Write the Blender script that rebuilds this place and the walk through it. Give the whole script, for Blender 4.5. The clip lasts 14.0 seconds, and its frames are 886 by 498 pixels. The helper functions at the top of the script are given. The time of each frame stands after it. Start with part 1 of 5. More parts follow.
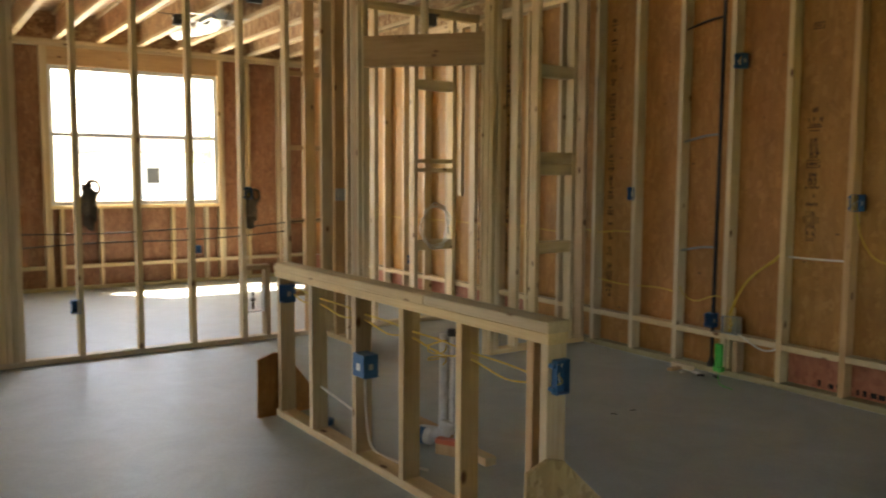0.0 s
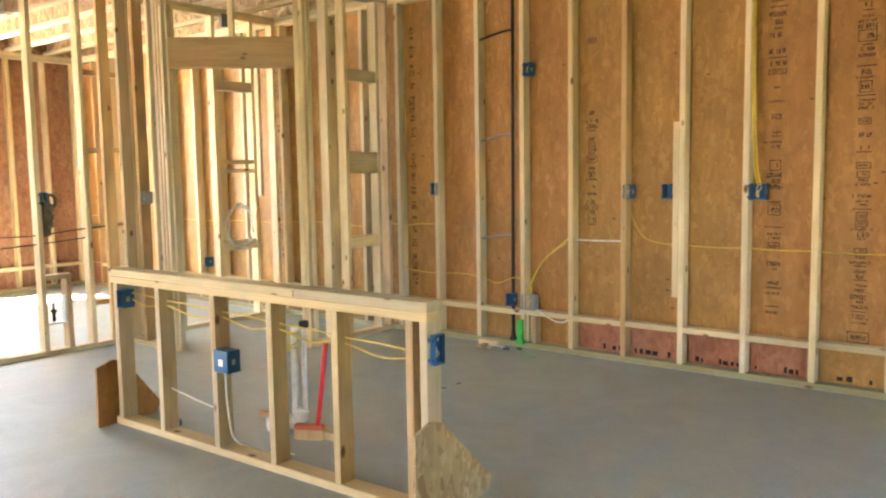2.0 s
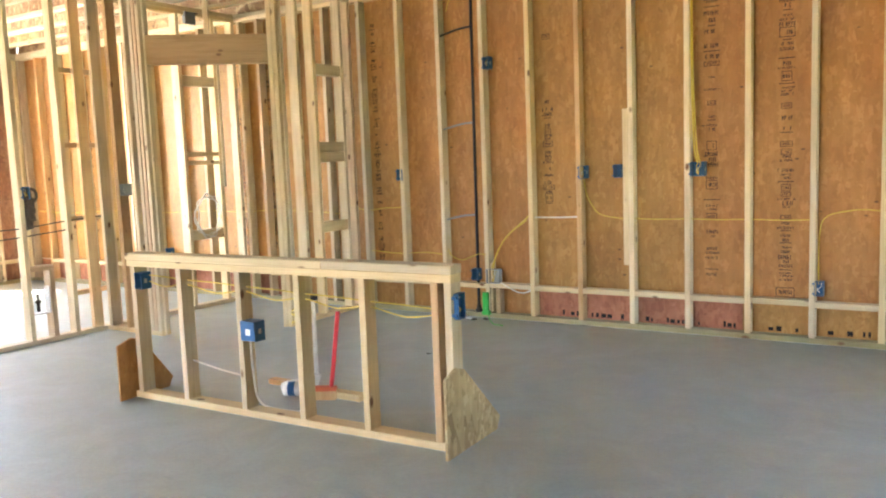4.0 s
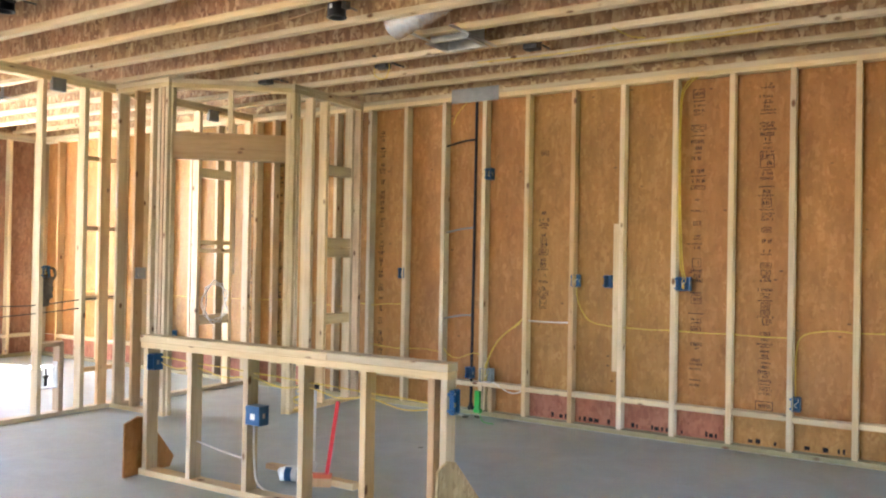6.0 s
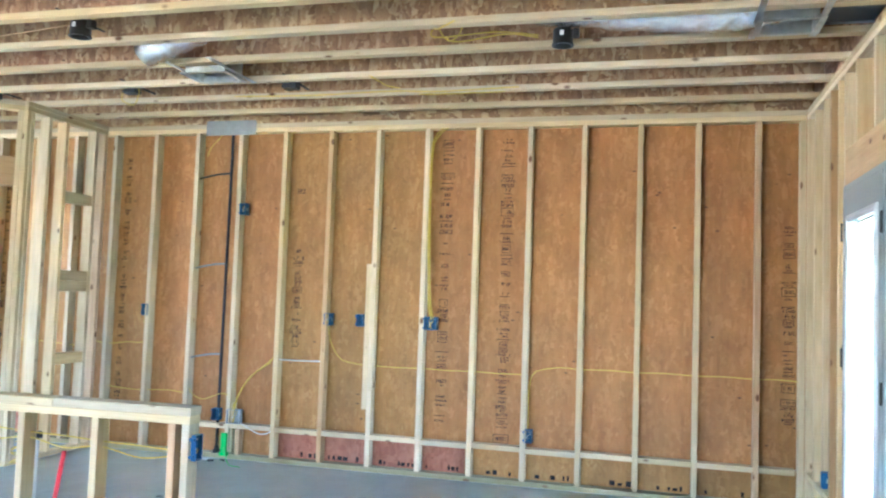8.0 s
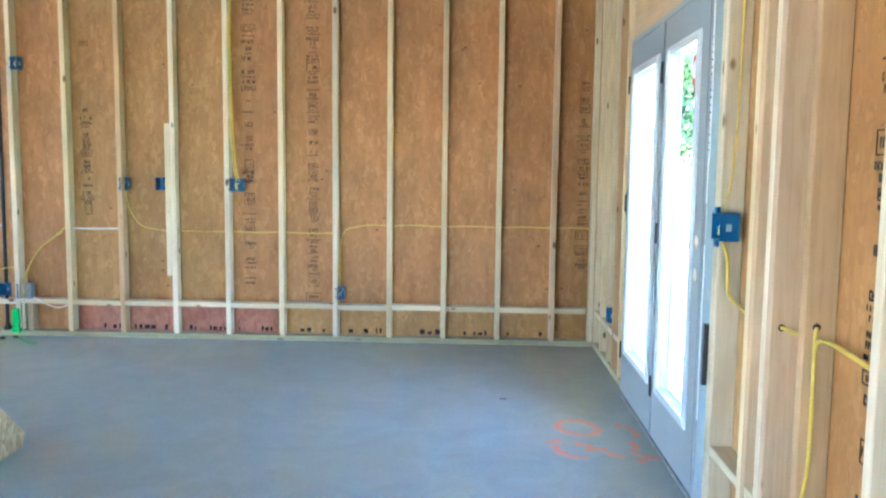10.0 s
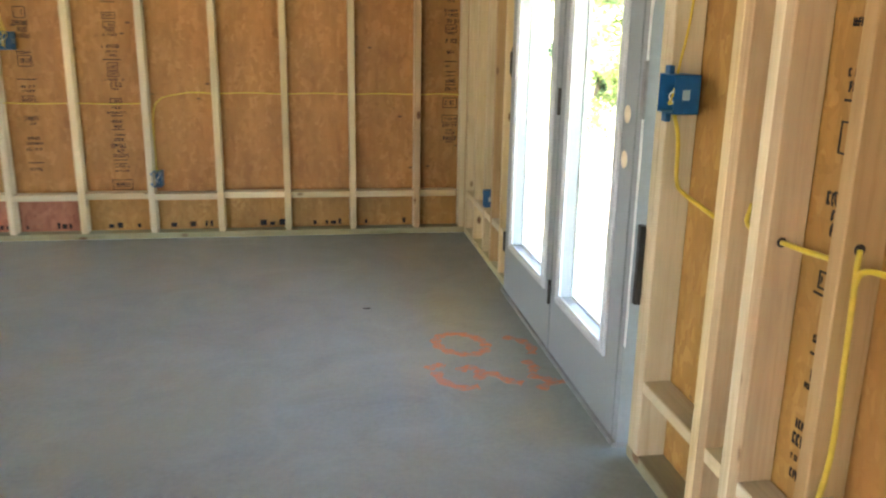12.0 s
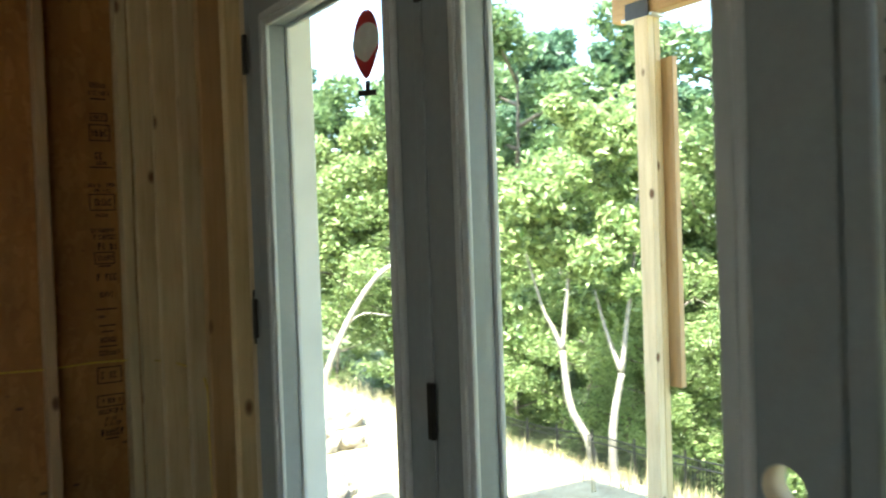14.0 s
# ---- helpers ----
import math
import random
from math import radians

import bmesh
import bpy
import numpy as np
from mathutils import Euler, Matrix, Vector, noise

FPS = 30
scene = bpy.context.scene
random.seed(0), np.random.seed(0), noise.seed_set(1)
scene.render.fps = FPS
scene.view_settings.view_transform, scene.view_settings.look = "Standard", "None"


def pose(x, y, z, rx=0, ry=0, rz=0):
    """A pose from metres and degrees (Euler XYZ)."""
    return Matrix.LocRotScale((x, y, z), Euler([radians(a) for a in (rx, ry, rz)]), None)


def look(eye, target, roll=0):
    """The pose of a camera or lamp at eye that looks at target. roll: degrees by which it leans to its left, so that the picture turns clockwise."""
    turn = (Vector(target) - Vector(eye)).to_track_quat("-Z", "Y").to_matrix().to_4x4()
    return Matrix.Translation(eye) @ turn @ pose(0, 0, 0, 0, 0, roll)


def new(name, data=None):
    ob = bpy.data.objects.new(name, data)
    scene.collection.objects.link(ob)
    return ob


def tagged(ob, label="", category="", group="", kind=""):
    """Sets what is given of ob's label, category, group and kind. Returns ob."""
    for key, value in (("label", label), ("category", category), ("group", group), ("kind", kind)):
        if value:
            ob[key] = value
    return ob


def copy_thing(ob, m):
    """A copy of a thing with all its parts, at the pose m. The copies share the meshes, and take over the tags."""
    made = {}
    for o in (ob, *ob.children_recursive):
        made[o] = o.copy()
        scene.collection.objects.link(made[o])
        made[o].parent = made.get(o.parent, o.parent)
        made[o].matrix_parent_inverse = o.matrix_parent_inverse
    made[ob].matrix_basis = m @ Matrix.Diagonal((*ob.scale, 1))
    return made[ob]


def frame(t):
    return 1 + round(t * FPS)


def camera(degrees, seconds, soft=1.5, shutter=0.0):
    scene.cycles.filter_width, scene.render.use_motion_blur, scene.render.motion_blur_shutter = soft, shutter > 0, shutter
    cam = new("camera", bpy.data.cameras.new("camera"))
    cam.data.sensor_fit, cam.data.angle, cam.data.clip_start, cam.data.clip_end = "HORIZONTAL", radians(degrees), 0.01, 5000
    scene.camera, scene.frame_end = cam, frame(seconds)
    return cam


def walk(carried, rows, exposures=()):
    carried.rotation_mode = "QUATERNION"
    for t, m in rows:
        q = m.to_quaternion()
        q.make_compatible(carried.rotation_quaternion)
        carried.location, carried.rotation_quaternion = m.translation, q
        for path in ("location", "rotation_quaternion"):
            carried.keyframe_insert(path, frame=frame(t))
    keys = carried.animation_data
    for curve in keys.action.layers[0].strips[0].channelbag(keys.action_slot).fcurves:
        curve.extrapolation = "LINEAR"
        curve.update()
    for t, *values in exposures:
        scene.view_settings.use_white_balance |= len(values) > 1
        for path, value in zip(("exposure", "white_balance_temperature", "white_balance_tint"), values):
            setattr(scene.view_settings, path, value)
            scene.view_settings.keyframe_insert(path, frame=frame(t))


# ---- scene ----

# camera and its walk: seconds, eye, target, lean
PATH = [
    (0, (-1.063, -4.495, 1.314), (-2.71, -3.375, 1.132), 0.3),
    (0.5, (-1.104, -4.631, 1.321), (-2.6, -3.316, 1.148), 0.5),
    (1, (-1.098, -4.723, 1.323), (-2.557, -3.365, 1.16), -0.1),
    (1.5, (-1.061, -4.878, 1.325), (-2.446, -3.446, 1.146), -0.5),
    (2, (-1.108, -5.025, 1.323), (-2.352, -3.47, 1.132), -0.9),
    (2.5, (-1.22, -5.194, 1.3), (-2.371, -3.574, 1.071), -2.2),
    (5, (-1.09, -5.892, 1.298), (-2.128, -4.192, 1.115), -1.2),
    (5.5, (-1.05, -5.934, 1.322), (-2.089, -4.228, 1.228), 0.1),
    (6, (-1.023, -5.982, 1.349), (-2.084, -4.287, 1.366), 1.0),
    (6.5, (-1.031, -5.952, 1.352), (-2.095, -4.26, 1.432), 1.6),
    (7, (-0.986, -6.021, 1.387), (-1.895, -4.242, 1.484), 2.7),
    (7.5, (-0.987, -6.015, 1.388), (-1.654, -4.133, 1.5), 2.2),
    (8, (-0.983, -6.008, 1.376), (-1.5, -4.08, 1.496), 2.0),
    (8.5, (-0.971, -6.013, 1.377), (-1.336, -4.05, 1.501), 1.5),
    (9, (-0.935, -5.989, 1.36), (-1.13, -4.001, 1.451), 0.9),
    (9.2, (-0.916, -5.995, 1.361), (-1.061, -4.001, 1.409), 0.8),
    (11.3, (-0.913, -5.569, 1.256), (-0.894, -3.641, 0.726), 1.3),
    (11.5, (-0.953, -5.443, 1.26), (-0.847, -3.52, 0.722), 0.9),
    (12, (-0.929, -5.024, 1.271), (-0.628, -3.118, 0.747), 1.0),
    (12.5, (-0.954, -4.618, 1.281), (-0.426, -2.747, 0.811), 1.0),
    (13, (-0.927, -4.18, 1.296), (-0.097, -2.362, 1.21), -2.7),
    (13.5, (-0.901, -3.722, 1.294), (0.051, -1.964, 1.247), -2.9),
    (14, (-0.807, -3.229, 1.328), (0.337, -1.589, 1.291), -2.0),
]
EXPOSURES = [(0, 3.6, 7700, 12), (0.5, 4.6, 7700, 12), (1, 4.95, 7500, 12), (2.5, 5.5, 7000, 10), (5, 5.55, 6100, 14), (6.5, 5.3, 5900, 16), (7.5, 5.78, 5150, 10), (9, 6.0, 4300, 3), (11.3, 5.4, 5800, 5), (12, 5.1, 6600, 10), (12.5, 4.4, 7000, 12), (13, 3.4, 6800, 12), (13.5, 3.05, 6200, 4), (14, 2.75, 6300, -2)]
cam = camera(57.6, 14.0, soft=2.1, shutter=0.3)
walk(cam, [(t, look(eye, target, lean)) for t, eye, target, lean in PATH], EXPOSURES)

# ---- sky, sun, fill lamps added in unseen openings and in the west window ----
SUN_TO = Vector((-0.62, -0.44, 0.0)).normalized() * math.cos(radians(58)) + Vector((0, 0, math.sin(radians(58))))
world = bpy.data.worlds.new("sky")
scene.world = world
world.use_nodes = True
wn = world.node_tree.nodes
sky = wn.new("ShaderNodeTexSky")
sky.sky_type, sky.sun_disc = "NISHITA", False
sky.sun_elevation, sky.sun_rotation = radians(58), math.atan2(SUN_TO.x, SUN_TO.y)
sky.air_density, sky.dust_density = 1.0, 1.6
world.node_tree.links.new(sky.outputs[0], wn["Background"].inputs[0])
wn["Background"].inputs[1].default_value = 0.15
sun = new("sun", bpy.data.lights.new("sun", "SUN"))
sun.data.energy, sun.data.angle, sun.data.color = 5.0, radians(0.5), (1.0, 0.95, 0.86)
sun.matrix_world = look((0, 0, 30), Vector((0, 0, 30)) - SUN_TO)
SOUTH = -10.2
# unseen openings, added and placed to let light into the room
SOUTH_OPENINGS = [(-5.2, -3.6)]
WEST_OPENING = (-9.6, -6.6)
# added fill lamps: two in those openings, the third in the west window
for m, width, height, power in ((look((-4.4, SOUTH - 0.02, 1.55), (-4.4, 0, 1.3)), 1.6, 1.6, 1.35), (look((-10.96, -8.1, 1.6), (0, -4.0, 1.3)), 3.0, 1.6, 0.55), (look((-10.965, -2.12, 2.11), (0, -2.12, 1.9)), 1.7, 0.64, 2.0)):
    lamp = new("daylight_fill", bpy.data.lights.new("daylight_fill", "AREA"))
    lamp.data.shape, lamp.data.size, lamp.data.size_y = "RECTANGLE", width, height
    lamp.data.energy, lamp.data.color = power, (0.93, 0.96, 1.0)
    lamp.matrix_world = m

# ---- materials ----
class Mat:
    """A node material with a few shorthand makers."""

    def __init__(self, name, rough=0.6, metal=0.0):
        self.m = bpy.data.materials.new(name)
        self.m.use_nodes = True
        self.t = self.m.node_tree
        self.b = self.t.nodes["Principled BSDF"]
        self.b.inputs["Roughness"].default_value = rough
        self.b.inputs["Metallic"].default_value = metal

    def n(self, kind, operation="", blend_type=""):
        node = self.t.nodes.new("ShaderNode" + kind)
        if operation:
            node.operation = operation
        if blend_type:
            node.blend_type = blend_type
        return node

    def link(self, a, b):
        self.t.links.new(a, b)

    def coords(self, scale=(1, 1, 1), turn=(0, 0, 0), random_shift=True):
        c, mp = self.n("TexCoord"), self.n("Mapping")
        mp.inputs["Scale"].default_value = scale
        mp.inputs["Rotation"].default_value = [radians(a) for a in turn]
        if random_shift:
            info, add, mul = self.n("ObjectInfo"), self.n("VectorMath", operation="ADD"), self.n("Math", operation="MULTIPLY")
            mul.inputs[1].default_value = 37.0
            self.link(info.outputs["Random"], mul.inputs[0])
            self.link(c.outputs["Object"], add.inputs[0])
            self.link(mul.outputs[0], add.inputs[1])
            self.link(add.outputs[0], mp.inputs["Vector"])
        else:
            self.link(c.outputs["Object"], mp.inputs["Vector"])
        return mp.outputs[0]

    def noise(self, vec, scale, detail=4.0, rough=0.55, distort=0.0):
        node = self.n("TexNoise")
        node.inputs["Scale"].default_value, node.inputs["Detail"].default_value = scale, detail
        node.inputs["Roughness"].default_value, node.inputs["Distortion"].default_value = rough, distort
        self.link(vec, node.inputs["Vector"])
        return node.outputs["Fac"]

    def ramp(self, fac, stops):
        node = self.n("ValToRGB")
        el = node.color_ramp.elements
        while len(el) < len(stops):
            el.new(0.5)
        for e, (p, c) in zip(el, stops):
            e.position, e.color = p, (*c, 1) if len(c) == 3 else c
        self.link(fac, node.inputs[0])
        return node.outputs[0]

    def mix(self, fac, a, b, kind="MIX"):
        node = self.n("MixRGB", blend_type=kind)
        for sock, v in zip(node.inputs, (fac, a, b)):
            if isinstance(v, (int, float)):
                sock.default_value = v
            elif isinstance(v, tuple):
                sock.default_value = (*v, 1)
            else:
                self.link(v, sock)
        return node.outputs[0]

    def color(self, sock):
        self.link(sock, self.b.inputs["Base Color"])

    def bump(self, sock, strength=0.3, distance=0.002):
        node = self.n("Bump")
        node.inputs["Strength"].default_value, node.inputs["Distance"].default_value = strength, distance
        self.link(sock, node.inputs["Height"])
        self.link(node.outputs[0], self.b.inputs["Normal"])

    def rough(self, sock, lo, hi):
        node = self.n("MapRange")
        node.inputs["To Min"].default_value, node.inputs["To Max"].default_value = lo, hi
        self.link(sock, node.inputs["Value"])
        self.link(node.outputs[0], self.b.inputs["Roughness"])


def pine(name, pale, dark, knot=(0.16, 0.075, 0.03)):
    """Sawn softwood; the grain runs along the board's own z axis."""
    k = Mat(name, 0.62)
    v = k.coords((1, 1, 0.05))
    grain = k.noise(v, 55, 5, 0.6, 0.8)
    broad = k.noise(k.coords((1, 1, 0.25)), 9, 3)
    base = k.ramp(grain, [(0.3, dark), (0.52, pale), (0.75, tuple(c * 1.12 for c in pale))])
    base = k.mix(0.45, base, k.ramp(broad, [(0.35, tuple(c * 0.78 for c in dark)), (0.65, pale)]))
    info = k.n("ObjectInfo")
    hue = k.n("HueSaturation")
    for sock, lo, hi in (("Value", 0.8, 1.16), ("Saturation", 0.85, 1.12)):
        rng = k.n("MapRange")
        rng.inputs["To Min"].default_value, rng.inputs["To Max"].default_value = lo, hi
        if sock == "Saturation":
            fr, mu = k.n("Math", operation="FRACT"), k.n("Math", operation="MULTIPLY")
            mu.inputs[1].default_value = 7.31
            k.link(info.outputs["Random"], mu.inputs[0])
            k.link(mu.outputs[0], fr.inputs[0])
            k.link(fr.outputs[0], rng.inputs["Value"])
        else:
            k.link(info.outputs["Random"], rng.inputs["Value"])
        k.link(rng.outputs[0], hue.inputs[sock])
    k.link(base, hue.inputs["Color"])
    vor = k.n("TexVoronoi")
    vor.inputs["Scale"].default_value = 4.4
    k.link(k.coords((1.7, 1.7, 0.9)), vor.inputs["Vector"])
    spot = k.ramp(vor.outputs["Distance"], [(0.06, (1, 1, 1)), (0.085, (0.75, 0.75, 0.75)), (0.13, (0, 0, 0))])
    k.color(k.mix(spot, hue.outputs[0], knot))
    k.bump(grain, 0.25, 0.001)
    k.rough(broad, 0.5, 0.75)
    return k.m


def strand_board(name, tones, tint=(1, 1, 1)):
    """Oriented strand board: long thin flakes lying two ways, each with its own tone."""
    k = Mat(name, 0.62)
    layers = []
    for turn, stretch in (((0, 0, 0), (30, 10, 7)), ((0, 37, 0), (32, 11, 8)), ((0, -52, 0), (28, 9, 9)), ((0, 80, 0), (31, 10, 10))):
        v = k.coords(stretch, turn)
        vor = k.n("TexVoronoi")
        vor.inputs["Scale"].default_value, vor.inputs["Randomness"].default_value = 1.0, 1.0
        k.link(v, vor.inputs["Vector"])
        sep = k.n("SeparateColor")
        k.link(vor.outputs["Color"], sep.inputs[0])
        layers.append((sep.outputs[0], vor.outputs["Distance"]))
    pick = k.noise(k.coords((1, 1, 1)), 14, 2)
    pick2 = k.noise(k.coords((1, 1, 1), (40, 10, 0)), 11, 2)
    hard = lambda f: k.ramp(f, [(0.49, (0, 0, 0)), (0.51, (1, 1, 1))])
    one = k.mix(hard(pick), layers[0][0], layers[1][0])
    two = k.mix(hard(pick), layers[2][0], layers[3][0])
    flakes = k.mix(hard(pick2), one, two)
    base = k.ramp(flakes, [(0.0, tones[0]), (0.35, tones[1]), (0.7, tones[2]), (1.0, tones[3])])
    fine = k.noise(k.coords((1, 1, 1)), 160, 3)
    base = k.mix(0.14, base, k.ramp(fine, [(0.3, tones[0]), (0.7, tones[3])]))
    stain = k.noise(k.coords((1, 1, 0.6)), 1.7, 4)
    base = k.mix(k.ramp(stain, [(0.35, (0.45, 0.45, 0.45)), (0.6, (0, 0, 0))]), base, k.mix(0.5, base, (tones[1][0] * 0.75, tones[1][1] * 0.66, tones[1][2] * 0.55)))
    cloud = k.noise(k.coords((1, 1, 0.5)), 5.0, 5, 0.6, 0.8)
    base = k.mix(0.65, base, k.mix(1.0, base, k.ramp(cloud, [(0.3, (0.74, 0.70, 0.66)), (0.52, (1.0, 1.0, 1.0)), (0.72, (1.18, 1.22, 1.3))]), "MULTIPLY"))
    base = k.mix(1.0, base, tint, "MULTIPLY")
    sheet_info = k.n("ObjectInfo")
    base = k.mix(1.0, base, k.ramp(sheet_info.outputs["Random"], [(0.0, (1.03, 0.96, 0.97)), (0.5, (1.0, 1.0, 1.0)), (1.0, (0.99, 1.05, 0.96))]), "MULTIPLY")
    streak = k.noise(k.coords((1, 1, 0.12)), 11, 4, 0.6, 0.4)
    base = k.mix(0.32, base, k.mix(1.0, base, k.ramp(streak, [(0.3, (0.74, 0.70, 0.68)), (0.55, (1.0, 1.0, 1.0)), (0.75, (1.2, 1.2, 1.22))]), "MULTIPLY"))
    chips = k.n("TexVoronoi")
    chips.inputs["Scale"].default_value = 4.2
    k.link(k.coords((1, 1, 2.2), (0, 25, 0)), chips.inputs["Vector"])
    base = k.mix(k.ramp(chips.outputs["Distance"], [(0.04, (0.8, 0.8, 0.8)), (0.075, (0, 0, 0))]), base, (0.06, 0.03, 0.012))
    k.color(base)
    k.bump(flakes, 0.35, 0.0015)
    k.rough(fine, 0.5, 0.72)
    return k.m


def plain(name, color, rough=0.5, metal=0.0, wear=0.12, scale=30):
    k = Mat(name, rough, metal)
    f = k.noise(k.coords(), scale, 4)
    k.color(k.ramp(f, [(0.3, tuple(c * (1 - wear) for c in color)), (0.7, tuple(min(1, c * (1 + wear)) for c in color))]))
    k.rough(f, max(0.05, rough - 0.08), min(1, rough + 0.1))
    k.bump(f, 0.12, 0.001)
    return k.m


PINE = pine("sawn_pine", (0.67, 0.53, 0.315), (0.54, 0.395, 0.205))
PINE_RED = pine("sawn_fir", (0.54, 0.36, 0.185), (0.42, 0.255, 0.115))
TREATED = pine("treated_pine", (0.40, 0.35, 0.20), (0.29, 0.25, 0.13))
OSB_TONES = ((0.32, 0.146, 0.031), (0.36, 0.168, 0.037), (0.385, 0.184, 0.043), (0.45, 0.23, 0.062))
OSB = strand_board("strand_board", OSB_TONES)
OSB_RED = strand_board("reddish_strand_board", ((0.27, 0.09, 0.042), (0.34, 0.122, 0.058), (0.39, 0.148, 0.072), (0.43, 0.175, 0.088)))
OSB_WEST = strand_board("pinkish_strand_board", ((0.20, 0.085, 0.038), (0.27, 0.122, 0.058), (0.31, 0.145, 0.072), (0.36, 0.19, 0.10)))
OSB_PALE = strand_board("pale_strand_board", ((0.30, 0.19, 0.08), (0.42, 0.29, 0.13), (0.52, 0.37, 0.18), (0.60, 0.45, 0.25)))
OSB_WEB = strand_board("joist_web_board", ((0.22, 0.105, 0.045), (0.34, 0.185, 0.085), (0.45, 0.27, 0.13), (0.66, 0.47, 0.27)))
BLUE = plain("blue_box_plastic", (0.006, 0.085, 0.22), 0.42)
GREY_BOX = plain("grey_box_plastic", (0.32, 0.34, 0.34), 0.45)
BLACK = plain("black_plastic", (0.012, 0.012, 0.013), 0.42)
PIPE_BLACK = plain("black_pipe", (0.008, 0.008, 0.009), 0.65)
YELLOW = plain("yellow_cable_sheath", (0.60, 0.42, 0.04), 0.45)
WHITE_CABLE = plain("white_cable_sheath", (0.68, 0.66, 0.6), 0.45)
GREEN = plain("green_plastic", (0.03, 0.42, 0.05), 0.4)
PVC = plain("white_pvc", (0.56, 0.56, 0.53), 0.4)
PAPER = plain("white_label", (0.75, 0.75, 0.72), 0.6)
INK = plain("stamped_ink", (0.03, 0.02, 0.014), 0.8)
RED = plain("red_plastic", (0.52, 0.022, 0.03), 0.4)
ORANGE = plain("orange_red_paint", (0.5, 0.1, 0.03), 0.5)
STEEL = plain("galvanised_steel", (0.55, 0.57, 0.58), 0.38, 0.9, 0.18, 18)
STRAP = plain("dull_steel_plate", (0.27, 0.27, 0.265), 0.55, 0.3, 0.15, 14)
DARK_METAL = plain("dark_bronze_metal", (0.05, 0.047, 0.043), 0.45, 0.7)
PALE_WOOD = plain("raw_pale_wood", (0.74, 0.62, 0.44), 0.6)
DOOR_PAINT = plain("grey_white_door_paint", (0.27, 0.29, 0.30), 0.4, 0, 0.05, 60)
VINYL = plain("white_window_vinyl", (0.55, 0.56, 0.56), 0.4, 0, 0.04, 40)
WRAP = plain("white_wrap", (0.72, 0.72, 0.70), 0.5, 0, 0.08, 9)
FENCE = plain("black_fence_metal", (0.015, 0.015, 0.016), 0.5, 0.3)
ROCK = plain("brown_rock", (0.22, 0.19, 0.15), 0.85, 0, 0.35, 6)
BARK = plain("brown_bark", (0.17, 0.145, 0.115), 0.85, 0, 0.3, 5)
PALE_BARK = plain("pale_bark", (0.24, 0.215, 0.18), 0.85, 0, 0.3, 5)
SIDING = plain("pale_siding", (0.62, 0.60, 0.56), 0.6, 0, 0.06, 3)
SHINGLE = plain("dark_shingles", (0.09, 0.085, 0.08), 0.85, 0, 0.25, 8)


def foil_material():
    k = Mat("crinkled_foil", 0.16, 1.0)
    f = k.noise(k.coords((1, 1, 1)), 17, 6, 0.65)
    k.color(k.ramp(f, [(0.3, (0.62, 0.63, 0.66)), (0.7, (0.86, 0.87, 0.9))]))
    k.bump(f, 1.0, 0.03)
    return k.m


def concrete_material():
    k = Mat("trowelled_concrete", 0.5)
    v = k.coords((1, 1, 1), random_shift=False)
    big, mid, fine = k.noise(v, 0.55, 5, 0.6, 0.6), k.noise(v, 3.2, 6, 0.65, 1.2), k.noise(v, 55, 4)
    base = k.ramp(big, [(0.3, (0.37, 0.37, 0.355)), (0.7, (0.47, 0.47, 0.455))])
    base = k.mix(0.45, base, k.ramp(mid, [(0.3, (0.30, 0.295, 0.28)), (0.68, (0.54, 0.54, 0.525))]))
    base = k.mix(0.15, base, k.ramp(fine, [(0.3, (0.15, 0.15, 0.14)), (0.7, (0.45, 0.45, 0.44))]))
    dust = k.noise(v, 1.3, 3, 0.5, 2.0)
    base = k.mix(k.ramp(dust, [(0.55, (0, 0, 0)), (0.72, (0.35, 0.35, 0.35))]), base, (0.42, 0.38, 0.30))
    base = k.mix(1.0, base, (0.83, 0.90, 0.88), "MULTIPLY")
    k.color(base)
    k.rough(mid, 0.42, 0.62)
    k.bump(k.mix(0.5, mid, fine), 0.12, 0.003)
    return k.m


def glass_material():
    k = Mat("clear_glass", 0.0)
    k.b.inputs["Transmission Weight"].default_value = 1.0
    k.b.inputs["IOR"].default_value = 1.02
    k.b.inputs["Base Color"].default_value = (0.97, 0.985, 0.98, 1)
    return k.m


def leaf_material(name, dark, light):
    k = Mat(name, 0.4)
    geo = k.n("NewGeometry")
    col = k.ramp(geo.outputs["Random Per Island"], [(0.0, dark), (0.6, tuple((a + b) / 2 for a, b in zip(dark, light))), (1.0, light)])
    k.color(col)
    tr = k.n("BsdfTranslucent")
    k.link(k.mix(0.5, col, light), tr.inputs["Color"])
    mx = k.n("MixShader")
    mx.inputs[0].default_value = 0.38
    k.link(k.b.outputs[0], mx.inputs[1])
    k.link(tr.outputs[0], mx.inputs[2])
    k.link(mx.outputs[0], k.t.nodes["Material Output"].inputs["Surface"])
    return k.m


